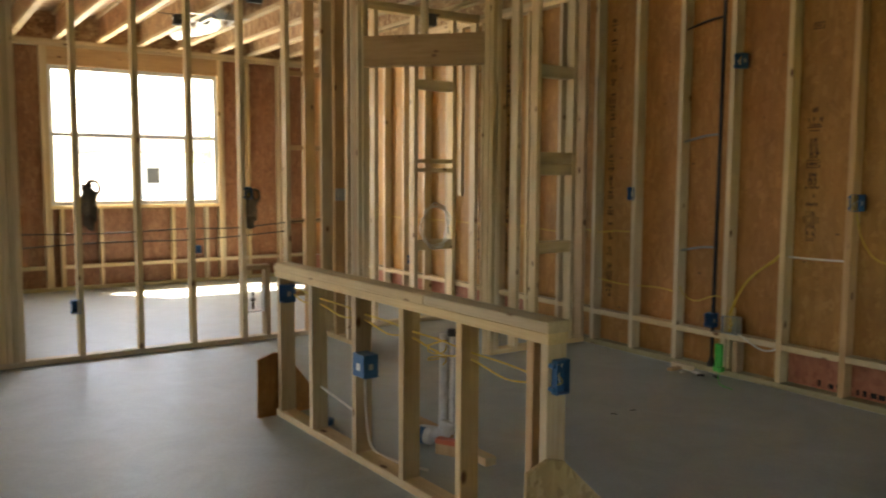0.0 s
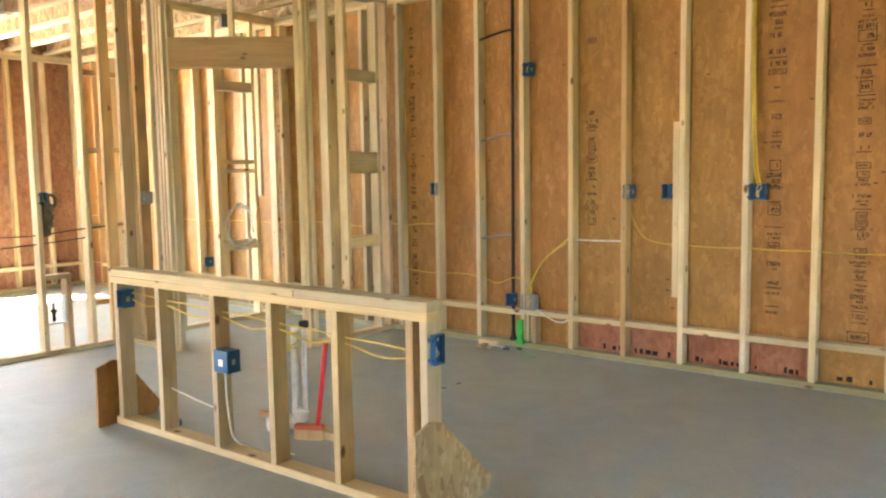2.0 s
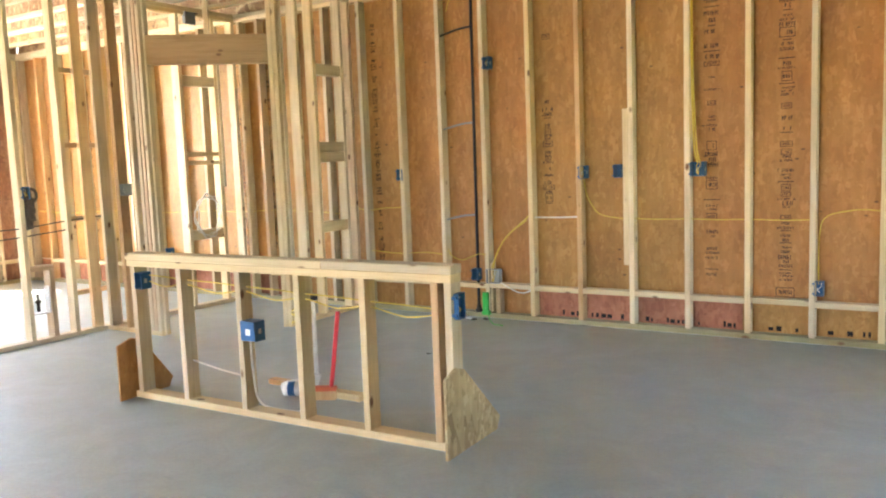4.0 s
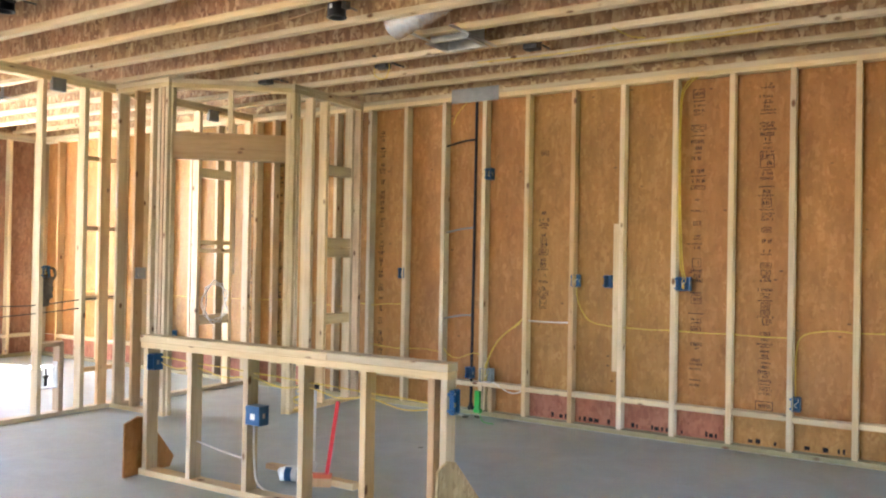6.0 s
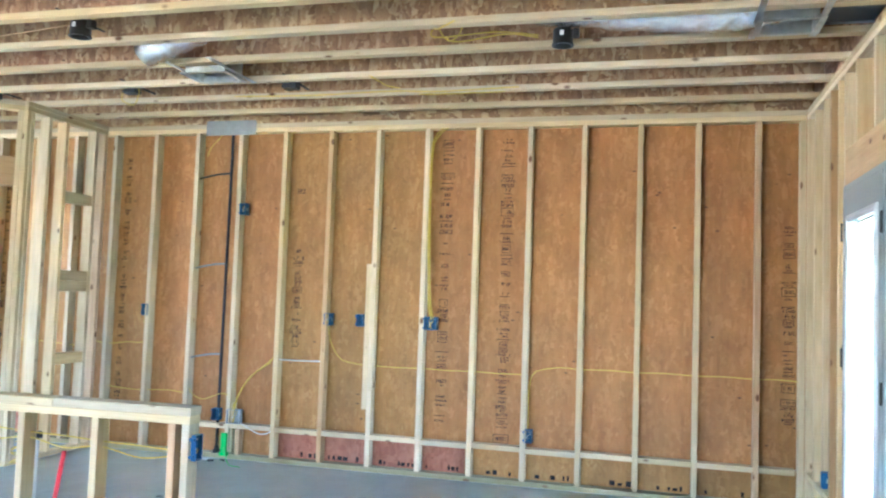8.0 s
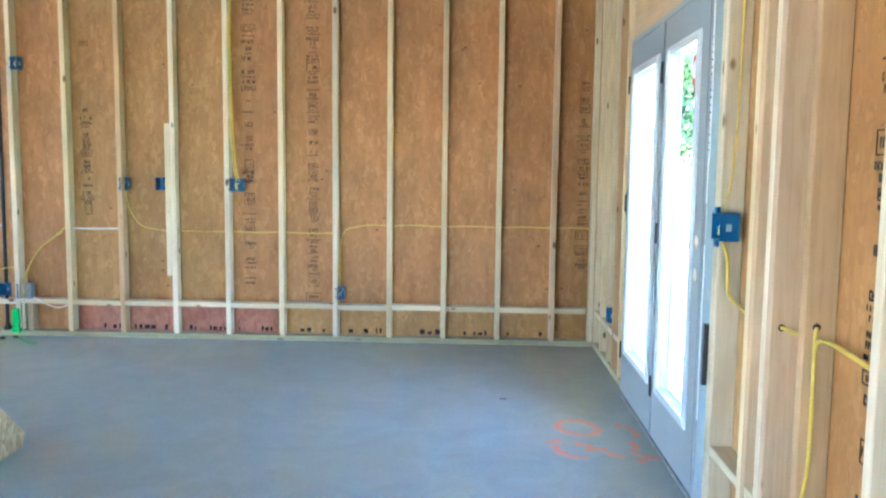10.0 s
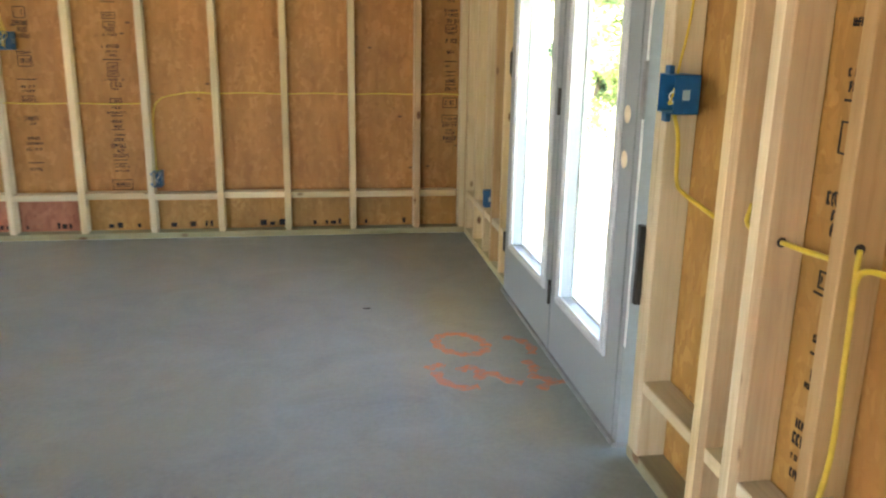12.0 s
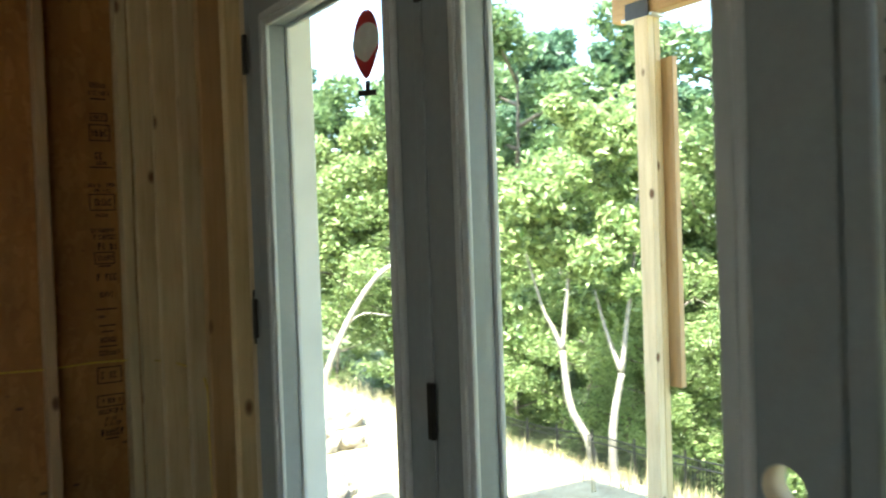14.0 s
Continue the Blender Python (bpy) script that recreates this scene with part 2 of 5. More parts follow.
def ground_material():
    k = Mat("dry_grass_and_soil", 0.95)
    v = k.coords(random_shift=False)
    a, b, c = k.noise(v, 0.35, 5), k.noise(v, 5, 6, 0.7), k.noise(v, 60, 3)
    straw = k.ramp(b, [(0.3, (0.30, 0.24, 0.13)), (0.65, (0.52, 0.45, 0.28))])
    green = k.ramp(b, [(0.3, (0.05, 0.085, 0.02)), (0.7, (0.13, 0.18, 0.05))])
    far = k.n("SeparateXYZ")
    k.link(v, far.inputs[0])
    edge = k.n("MapRange")
    edge.inputs["From Min"].default_value, edge.inputs["From Max"].default_value = 9.0, 14.0
    k.link(far.outputs["X"], edge.inputs["Value"])
    base = k.mix(edge.outputs[0], k.mix(k.ramp(a, [(0.5, (0, 0, 0)), (0.7, (0.35, 0.35, 0.35))]), straw, (0.30, 0.23, 0.16)), green)
    k.color(k.mix(0.2, base, k.ramp(c, [(0.3, (0.12, 0.1, 0.05)), (0.7, (0.6, 0.52, 0.33))])))
    k.bump(b, 0.6, 0.05)
    return k.m


FOIL, CONCRETE, GLASS, GROUND = foil_material(), concrete_material(), glass_material(), ground_material()
# tone range widened: sunlit spots and shaded leaves are partly in these colours
LEAF = leaf_material("leaves_mid_green", (0.028, 0.07, 0.024), (0.28, 0.38, 0.17))
LEAF_DARK = leaf_material("leaves_blue_green", (0.024, 0.066, 0.04), (0.20, 0.31, 0.18))
LEAF_LIGHT = leaf_material("leaves_yellow_green", (0.045, 0.09, 0.024), (0.40, 0.48, 0.20))
STRAW = leaf_material("straw_blades", (0.36, 0.30, 0.15), (0.58, 0.50, 0.30))


# ---- builders ----
def world_of(ob):
    m = ob.matrix_basis.copy()
    return world_of(ob.parent) @ ob.matrix_parent_inverse @ m if ob.parent else m


def put(ob, parent):
    if parent is not None:
        ob.parent = parent
        ob.matrix_parent_inverse = world_of(parent).inverted()
    return ob


def holder(name, at=(0, 0, 0), label="", category="", kind="", group=""):
    ob = new(name)
    ob.empty_display_size = 0.1
    ob.matrix_basis = Matrix.Translation(at)
    return tagged(ob, label, category, group, kind)


def mesh_of(name, verts, faces, material, smooth=False):
    me = bpy.data.meshes.new(name)
    me.from_pydata([tuple(v) for v in verts], [], faces)
    me.materials.append(material)
    if smooth:
        me.polygons.foreach_set("use_smooth", [True] * len(me.polygons))
    me.update()
    return me


def part(name, me, parent=None, m=None, label=""):
    ob = new(name, me)
    if m is not None:
        ob.matrix_basis = m
    put(ob, parent)
    return tagged(ob, label)


BOARDS = {}


def board_mesh(a, b, length, material, chamfer=0.003):
    """A prism a x b along z, its long edges eased, about its own middle."""
    key = (round(a, 4), round(b, 4), round(length, 4), material.name)
    if key not in BOARDS:
        c = min(chamfer, a / 4, b / 4)
        x, y, z = a / 2, b / 2, length / 2
        ring = [(-x + c, -y), (x - c, -y), (x, -y + c), (x, y - c), (x - c, y), (-x + c, y), (-x, y - c), (-x, -y + c)]
        verts = [(p, q, -z) for p, q in ring] + [(p, q, z) for p, q in ring]
        faces = [tuple(range(7, -1, -1)), tuple(range(8, 16))] + [(i, (i + 1) % 8, 8 + (i + 1) % 8, 8 + i) for i in range(8)]
        BOARDS[key] = mesh_of("board", verts, faces, material)
    return BOARDS[key]


ALONG = {"z": Matrix.Identity(4), "x": Matrix(((0, 0, 1, 0), (1, 0, 0, 0), (0, 1, 0, 0), (0, 0, 0, 1))),
         "y": Matrix(((0, 1, 0, 0), (0, 0, 1, 0), (1, 0, 0, 0), (0, 0, 0, 1)))}


def board(name, parent, x0, x1, y0, y1, z0, z1, material=None, frame_of=None, label="", tilt=0.0):
    """A board that fills the given box; its grain runs along its longest side. frame_of: a pose to lay the box in."""
    d = {"x": abs(x1 - x0), "y": abs(y1 - y0), "z": abs(z1 - z0)}
    axis = max(d, key=d.get)
    a, b = {"z": (d["x"], d["y"]), "x": (d["y"], d["z"]), "y": (d["z"], d["x"])}[axis]
    m = Matrix.Translation(((x0 + x1) / 2, (y0 + y1) / 2, (z0 + z1) / 2)) @ ALONG[axis]
    if tilt:
        m = m @ Matrix.Rotation(radians(tilt), 4, "X")
    if frame_of is not None:
        m = frame_of @ m
    return part(name, board_mesh(a, b, d[axis], material or PINE), parent, m, label)


def box_data(verts, faces, x0, x1, y0, y1, z0, z1):
    """Adds a plain box to a growing mesh."""
    k = len(verts)
    verts += [(x, y, z) for z in (z0, z1) for x, y in ((x0, y0), (x1, y0), (x1, y1), (x0, y1))]
    faces += [tuple(k + i for i in f) for f in ((0, 3, 2, 1), (4, 5, 6, 7), (0, 1, 5, 4), (1, 2, 6, 5), (2, 3, 7, 6), (3, 0, 4, 7))]


def bevelled(name, boxes, material, width=0.003):
    """Several boxes in one mesh, with rounded edges."""
    bm = bmesh.new()
    for x0, x1, y0, y1, z0, z1 in boxes:
        made = bmesh.ops.create_cube(bm, size=1.0, matrix=Matrix.LocRotScale(((x0 + x1) / 2, (y0 + y1) / 2, (z0 + z1) / 2), None, (x1 - x0, y1 - y0, z1 - z0)))
    bmesh.ops.bevel(bm, geom=list(bm.edges), offset=width, segments=2, affect="EDGES", profile=0.6)
    me = bpy.data.meshes.new(name)
    bm.to_mesh(me)
    bm.free()
    me.materials.append(material)
    return me


def smooth_line(points, steps=6):
    p = [Vector(q) for q in points]
    p = [2 * p[0] - p[1]] + p + [2 * p[-1] - p[-2]]
    out = []
    for i in range(1, len(p) - 2):
        for s in range(steps):
            t = s / steps
            out.append(0.5 * (2 * p[i] + (p[i + 1] - p[i - 1]) * t + (2 * p[i - 1] - 5 * p[i] + 4 * p[i + 1] - p[i + 2]) * t * t
                              + (3 * p[i] - p[i - 1] - 3 * p[i + 1] + p[i + 2]) * t ** 3))
    return out + [p[-2]]


def tube_mesh(name, points, radius, material, sides=7, steps=6, taper=None):
    line = smooth_line(points, steps) if steps > 1 else [Vector(q) for q in points]
    verts, faces = [], []
    up = Vector((0.13, 0.31, 0.94))
    for i, p in enumerate(line):
        d = (line[min(i + 1, len(line) - 1)] - line[max(i - 1, 0)]).normalized()
        u = d.cross(up)
        u = (u if u.length > 0.05 else d.cross(Vector((1, 0.2, 0)))).normalized()
        w = d.cross(u)
        r = radius if taper is None else radius + (taper - radius) * i / (len(line) - 1)
        verts += [p + (u * math.cos(a) + w * math.sin(a)) * r for a in (2 * math.pi * k / sides for k in range(sides))]
    n = len(line)
    for i in range(n - 1):
        faces += [(i * sides + k, i * sides + (k + 1) % sides, (i + 1) * sides + (k + 1) % sides, (i + 1) * sides + k) for k in range(sides)]
    faces += [tuple(range(sides - 1, -1, -1)), tuple(range((n - 1) * sides, n * sides))]
    return mesh_of(name, verts, faces, material, True)


def cable(points, material=None, radius=0.0037, label="yellow sheathed cable run through the studs", name="electrical_cable", steps=6):
    ob = part(name, tube_mesh(name, points, radius, material or YELLOW, 6, steps))
    return tagged(ob, label, "cable", "loose wiring")


def lathe(name, profile, material, sides=20, smooth=True):
    """A turned body about z from (radius, height) pairs."""
    verts = [(r * math.cos(2 * math.pi * k / sides), r * math.sin(2 * math.pi * k / sides), z) for r, z in profile for k in range(sides)]
    faces = [(i * sides + k, i * sides + (k + 1) % sides, (i + 1) * sides + (k + 1) % sides, (i + 1) * sides + k) for i in range(len(profile) - 1) for k in range(sides)]
    faces += [tuple(range(sides - 1, -1, -1)), tuple(range((len(profile) - 1) * sides, len(profile) * sides))]
    return mesh_of(name, verts, faces, material, smooth)


# ---- the frame of the house: lumber sizes ----
T, D = 0.038, 0.089            # a two-by-four
TOP = 2.695                    # underside of the top plates
PLATE = TOP + 2 * T            # where the joists rest
SPACING = 0.4064
WEST, EAST_END = -10.85, 0.0
STUD_X = [-0.31 - SPACING * k for k in range(26)]
STUD_X[17] = -7.05
SKIN = 0.0115

floor_mesh_data = ([], [])
box_data(*floor_mesh_data, WEST - 0.12, 0.12, SOUTH - 0.12, 0.12, -0.3, 0.0)
floor = tagged(part("floor", mesh_of("floor", *floor_mesh_data, CONCRETE)), "bare grey trowelled concrete slab with dusty stains", "floor", kind="structure")


def vertical_wall(name, label, at):
    return holder(name, at, label, "wall", "structure")


# north wall: studs along x, room side at y = 0
wall_n = vertical_wall("wall_north", "exterior wall of bare pine studs and strand board", (-5, 0, 0))
board("bottom_plate", wall_n, WEST - 0.0, 0, 0, D, 0, T, TREATED)
for z in (TOP, TOP + T):
    for x0, x1 in ((WEST, -6.4), (-6.4, -2.9), (-2.9, 0)) if z == TOP else ((WEST, -7.6), (-7.6, -4.2), (-4.2, 0)):
        board("top_plate", wall_n, x0 + 0.001, x1 - 0.001, 0.0 if z == TOP else 0.002, D, z + 0.0005, z + T - 0.0005)
for x in STUD_X + [-0.02, WEST + 0.02]:
    board("stud", wall_n, x - T / 2, x + T / 2, 0.001, D - 0.001, T, TOP, PINE if int(x * 97) % 5 else PINE_RED)
edges = [-0.04] + STUD_X
for xa, xb in zip(edges[:-1], edges[1:]):
    drop = 0.004 * math.sin(xa * 9)
    board("blocking", wall_n, xb + T / 2 + 0.001, xa - T / 2 - 0.001, 0.002, D - 0.004, 0.245 + drop, 0.245 + T + drop)
# strand board sheets: a foot-high strip below the blocking, tall sheets above
sheet_edges = [D + 0.012, -0.31, -1.529, -2.748, -3.967, -5.187, -6.406, -7.625, -8.844, -10.063, WEST]
def sheet(name, parent, w, h, m, material):
    verts, faces = [], []
    box_data(verts, faces, -w / 2, w / 2, 0, SKIN, -h / 2, h / 2)
    return part(name, mesh_of(name, verts, faces, material), parent, m)
for x0, x1 in zip(sheet_edges[1:], sheet_edges[:-1]):
    sheet("sheathing_panel", wall_n, x1 - x0 - 0.004, PLATE - 0.27, Matrix.Translation(((x0 + x1) / 2, D, (PLATE + 0.27) / 2)), OSB)
for x0, x1, mat in ((-2.389, D + 0.012, OSB), (-3.993, -2.391, OSB_RED), (-6.4, -3.995, OSB), (WEST, -6.402, OSB_RED)):
    sheet("sheathing_strip", wall_n, x1 - x0, 0.262, Matrix.Translation(((x0 + x1) / 2, D, 0.132)), mat)

# east wall with the glazed double door: room side at x = 0
wall_e = vertical_wall("wall_east", "exterior wall of bare pine studs and strand board round a door", (0, -5, 0))
DOOR0, DOOR1 = -1.235, -2.878        # rough opening
EAST_STUDS = [-0.02, -0.30, -0.595, -0.80, -1.02, -3.287, -3.326, -3.447, -3.486, -3.73] + [-3.73 - SPACING * k for k in range(1, 16)]
for y in EAST_STUDS:
    board("stud", wall_e, 0.001, D - 0.001, y - T / 2, y + T / 2, T, TOP, PINE_RED if y in (-3.326, -3.486, -3.73) or int(y * 131) % 4 == 0 else PINE)
for y in (DOOR0 + T * 1.5, DOOR1 - T * 1.5):
    board("king_stud", wall_e, 0.001, D - 0.001, y - T / 2, y + T / 2, T, TOP)
for y in (DOOR0 + T / 2, DOOR1 - T / 2):
    board("jack_stud", wall_e, 0.0015, D - 0.001, y - T / 2 + 0.001, y + T / 2 - 0.001, T, 2.054)
board("bottom_plate", wall_e, 0, D, DOOR0, 0, 0, T, TREATED)
board("bottom_plate", wall_e, 0, D, SOUTH, DOOR1, 0, T, TREATED)
board("door_header", wall_e, 0.0, 0.04, DOOR1 - T, DOOR0 + T, 2.055, 2.262, PINE_RED)
board("door_header", wall_e, 0.046, D - 0.001, DOOR1 - T, DOOR0 + T, 2.055, 2.262, PINE_RED)
for y in (-1.45, -1.82, -2.2, -2.56):
    board("cripple_stud", wall_e, 0.001, D - 0.001, y - T / 2, y + T / 2, 2.263, TOP)
for z in (TOP, TOP + T):
    board("top_plate", wall_e, 0.0, D, SOUTH, -0.001, z + 0.0005, z + T - 0.0005)
board("blocking", wall_e, 0.002, D - 0.004, -3.711 + 0.001, -3.505 - 0.001, 2.075, 2.075 + T)
for ya, yb in zip([-0.02, -0.30, -0.595, -0.80, -1.02], [-0.30, -0.595, -0.80, -1.02, DOOR0 + 2 * T - T / 2]):
    board("blocking", wall_e, 0.002, D - 0.004, yb + T / 2 + 0.001, ya - T / 2 - 0.001, 0.245, 0.245 + T)
after = [DOOR1 - 2 * T + T / 2, -3.287, -3.326, -3.447, -3.486, -3.73] + [-3.73 - SPACING * k for k in range(1, 8)]
for ya, yb in [p for p in zip(after[:-1], after[1:]) if p[0] - p[1] > 0.06]:
    board("blocking", wall_e, 0.002, D - 0.004, yb + T / 2 + 0.001, ya - T / 2 - 0.001, 0.245, 0.245 + T)
turn_e = pose(D, 0, 0, 0, 0, -90)
for y0, y1, z0, z1 in ((DOOR0, 0.1, 0.0, PLATE), (DOOR1, DOOR0, 2.054, PLATE), (-3.73, DOOR1, 0, PLATE), (-4.949, -3.732, 0, PLATE), (-6.168, -4.951, 0, PLATE), (-7.387, -6.17, 0, PLATE), (SOUTH, -7.389, 0, PLATE)):
    sheet("sheathing_panel", wall_e, y1 - y0 - 0.003, z1 - z0 - 0.002, Matrix.Translation((0, (y0 + y1) / 2, (z0 + z1) / 2)) @ turn_e, OSB)

# west wall with its window: room side at x = WEST
WIN_Y0, WIN_Y1, WIN_Z0, WIN_Z1 = -3.06, -1.18, 0.955, 2.50
wall_w = vertical_wall("wall_west", "exterior stud wall with reddish sheathing and a window opening", (WEST, -5, 0))
W0, W1 = WEST - D, WEST
west_studs = [-0.02, -0.38, -0.79, WIN_Y0 - 0.35, WIN_Y0 - 0.76] + [y for y in (WIN_Y0 - 0.76 - SPACING * k for k in range(1, 15)) if not WEST_OPENING[0] - 0.03 < y < WEST_OPENING[1] + 0.03]
for y in west_studs:
    board("stud", wall_w, W0 + 0.001, W1 - 0.001, y - T / 2, y + T / 2, T, TOP)
for y in (WIN_Y1 + T * 0.5, WIN_Y1 + T * 1.5, WIN_Y0 - T * 0.5, WIN_Y0 - T * 1.5):
    board("king_stud", wall_w, W0 + 0.001, W1 - 0.001, y - T / 2 + 0.0005, y + T / 2 - 0.0005, T, TOP)
board("window_header", wall_w, W0, W1 - 0.002, WIN_Y0, WIN_Y1, WIN_Z1, TOP - 0.001, PINE_RED)
board("window_sill_plate", wall_w, W0, W1 + 0.001, WIN_Y0, WIN_Y1, WIN_Z0 - T, WIN_Z0)
for k in range(5):
    y = WIN_Y0 + 0.1 + k * SPACING
    board("cripple_stud", wall_w, W0 + 0.001, W1 - 0.001, y - T / 2, y + T / 2, T, WIN_Z0 - T)
    board("blocking", wall_w, W0 + 0.004, W1 - 0.002, y + T / 2 + 0.001, min(y + SPACING - T / 2, WIN_Y1) - 0.001, 0.245, 0.245 + T)
for ya, yb in ((-0.04, -0.36), (-0.4, -0.77), (-0.81, WIN_Y1 + 2 * T), (WIN_Y0 - 2 * T, WIN_Y0 - 0.33), (WIN_Y0 - 0.37, WIN_Y0 - 0.74)):
    board("blocking", wall_w, W0 + 0.004, W1 - 0.002, yb + 0.001, ya - 0.001, 0.245, 0.245 + T)
board("bottom_plate", wall_w, W0, W1, SOUTH, -0.001, 0, T, TREATED)
for z in (TOP, TOP + T):
    board("top_plate", wall_w, W0, W1, SOUTH, -0.001, z + 0.0005, z + T - 0.0005)
turn_w = pose(W0, 0, 0, 0, 0, 90)
for y0, y1, z0, z1 in ((WIN_Y1, 0.1, 0, PLATE), (WIN_Y0, WIN_Y1, 0, WIN_Z0), (WIN_Y0, WIN_Y1, WIN_Z1, PLATE), (WEST_OPENING[1], WIN_Y0, 0, PLATE), (*WEST_OPENING, 0, 0.75), (*WEST_OPENING, 2.45, PLATE), (SOUTH, WEST_OPENING[0] - 0.002, 0, PLATE)):
    sheet("sheathing_panel", wall_w, y1 - y0 - 0.003, z1 - z0 - 0.002, Matrix.Translation((0, (y0 + y1) / 2, (z0 + z1) / 2)) @ turn_w, OSB_WEST)

# unseen backing panels outside the sheathing, added to stop daylight leaking through gaps
for parent, boxes in ((wall_n, [(WEST - 0.2, 0.2, D + SKIN + 0.002, D + SKIN + 0.006, -0.25, PLATE + 0.3)]),
                      (wall_e, [(D + SKIN + 0.002, D + SKIN + 0.006, DOOR0, 0.104, -0.25, PLATE + 0.3), (D + SKIN + 0.002, D + SKIN + 0.006, SOUTH, DOOR1, -0.25, PLATE + 0.3), (D + SKIN + 0.002, D + SKIN + 0.006, DOOR1, DOOR0, 2.054, PLATE + 0.3)]),
                      (wall_w, [(W0 - SKIN - 0.006, W0 - SKIN - 0.002, WEST_OPENING[1], WIN_Y0, -0.25, PLATE + 0.3), (W0 - SKIN - 0.006, W0 - SKIN - 0.002, SOUTH, WEST_OPENING[0], -0.25, PLATE + 0.3), (W0 - SKIN - 0.006, W0 - SKIN - 0.002, *WEST_OPENING, -0.25, 0.75), (W0 - SKIN - 0.006, W0 - SKIN - 0.002, *WEST_OPENING, 2.45, PLATE + 0.3), (W0 - SKIN - 0.006, W0 - SKIN - 0.002, WIN_Y1, 0.1, -0.25, PLATE + 0.3), (W0 - SKIN - 0.006, W0 - SKIN - 0.002, WIN_Y0, WIN_Y1, -0.25, WIN_Z0), (W0 - SKIN - 0.006, W0 - SKIN - 0.002, WIN_Y0, WIN_Y1, WIN_Z1, PLATE + 0.3)])):
    for bx in boxes:
        bkv, bkf = [], []
        box_data(bkv, bkf, *bx)
        part("weather_barrier", mesh_of("weather_barrier", bkv, bkf, WRAP), parent)

# south wall closes the place behind the walk
wall_s = vertical_wall("wall_south", "plain strand board wall with an added opening for light", (-5, SOUTH, 0))
cuts = [WEST] + [v for pair in SOUTH_OPENINGS for v in pair] + [0.0]
for x0, x1 in zip(cuts[0::2], cuts[1::2]):
    board("sheathing_panel", wall_s, x0, x1, SOUTH - D, SOUTH, 0, PLATE, OSB)
for x0, x1 in SOUTH_OPENINGS:
    board("sheathing_panel", wall_s, x0, x1, SOUTH - D, SOUTH, 0, 0.75, OSB)
    board("sheathing_panel", wall_s, x0, x1, SOUTH - D, SOUTH, 2.35, PLATE, OSB)

# ceiling: subfloor boards over I-joists that run east to west
JOISTS = [-0.312 - 0.44 * k for k in range(23)]
DEPTH = 0.302
sub_v, sub_f = [], []
box_data(sub_v, sub_f, WEST - 0.12, 0.12, SOUTH - 0.12, 0.12, PLATE + DEPTH, PLATE + DEPTH + 0.02)
ceiling = tagged(part("ceiling", mesh_of("ceiling", sub_v, sub_f, OSB_WEB)), "underside of strand board subfloor", "ceiling", kind="structure")
rim = holder("rim_board", (-5, 0.05, PLATE), "strand board rim over the wall plates", "rim board", "structure")
board("rim_panel", rim, WEST, 0.1, 0.05, D, PLATE, PLATE + DEPTH, OSB_WEB)
board("rim_panel", rim, 0.05, D, SOUTH, 0.049, PLATE, PLATE + DEPTH, OSB_WEB)
board("rim_panel", rim, W0, W0 + 0.03, SOUTH, 0.049, PLATE, PLATE + DEPTH, OSB_WEB)
board("rim_panel", rim, WEST, 0.1, SOUTH - D, SOUTH - 0.05, PLATE, PLATE + DEPTH, OSB_WEB)
for y in JOISTS:
    j = holder("ceiling_joist", (-5.4, y, PLATE), "engineered I-joist with pine flanges and strand board web", "joist", "structure", "ceiling joists")
    board("bottom_flange", j, WEST - 0.05, 0.045, y - 0.0318, y + 0.0318, PLATE + 0.001, PLATE + T)
    board("top_flange", j, WEST - 0.05, 0.045, y - 0.0318, y + 0.0318, PLATE + DEPTH - T, PLATE + DEPTH - 0.001)
    wv, wf = [], []
    box_data(wv, wf, -5.42, 5.42, -0.005, 0.005, PLATE + T, PLATE + DEPTH - T)
    part("web", mesh_of("web", wv, wf, OSB_WEB), j, Matrix.Translation((-5.45, y, 0)))

# partition between the kitchen and the west room: x = -7.19 to -7.1
PX0, PX1 = -7.19, -7.10
wall_p = vertical_wall("wall_partition", "open stud partition through which the next room shows", (PX1, -2, 0))
board("bottom_plate", wall_p, PX0, PX1, -4.05, 0, 0, T)
for z in (TOP, TOP + T):
    board("top_plate", wall_p, PX0, PX1, -4.05, -0.001, z + 0.0005, z + T - 0.0005)
for y in (-4.02, -3.98, -3.941, -3.902, -3.863, -3.826, -3.447, -3.043, -2.658, -2.258, -1.885, -1.49, -1.08, -0.68, -0.27, -0.02):
    board("stud", wall_p, PX0 + 0.001, PX1 - 0.001, y - T / 2 + 0.0005, y + T / 2 - 0.0005, T, TOP)
# side-lit stud: its shade is put in with the darker wood
board("backing_stud", wall_p, PX1 - T - 0.01, PX1 - 0.01, -1.69 - D / 2, -1.69 + D / 2, T, TOP, PINE_RED)
for z in (0.34, 0.94, 1.53, 2.12):
    board("ladder_block", wall_p, PX0 + 0.004, PX1 - T - 0.012, -1.885 + T / 2, -1.49 - T / 2, z - T / 2, z + T / 2, PINE_RED)
for z in (0.69, 1.36, 1.44, 2.11):
    board("ladder_block", wall_p, PX0 + 0.004, PX1 - 0.004, -0.68 + T / 2 + 0.001, -0.27 - T / 2 - 0.001, z - D / 2 if z < 1 or z > 2 else z - T / 2, z + D / 2 if z < 1 or z > 2 else z + T / 2)
board("ladder_block", wall_p, PX0 + 0.002, PX1 - 0.002, -2.27, -2.05, 0.565, 0.565 + T, PINE_RED)
board("ladder_stub", wall_p, PX0 + 0.001, PX1 - 0.001, -2.09, -2.05, T, 0.565, PINE_RED)

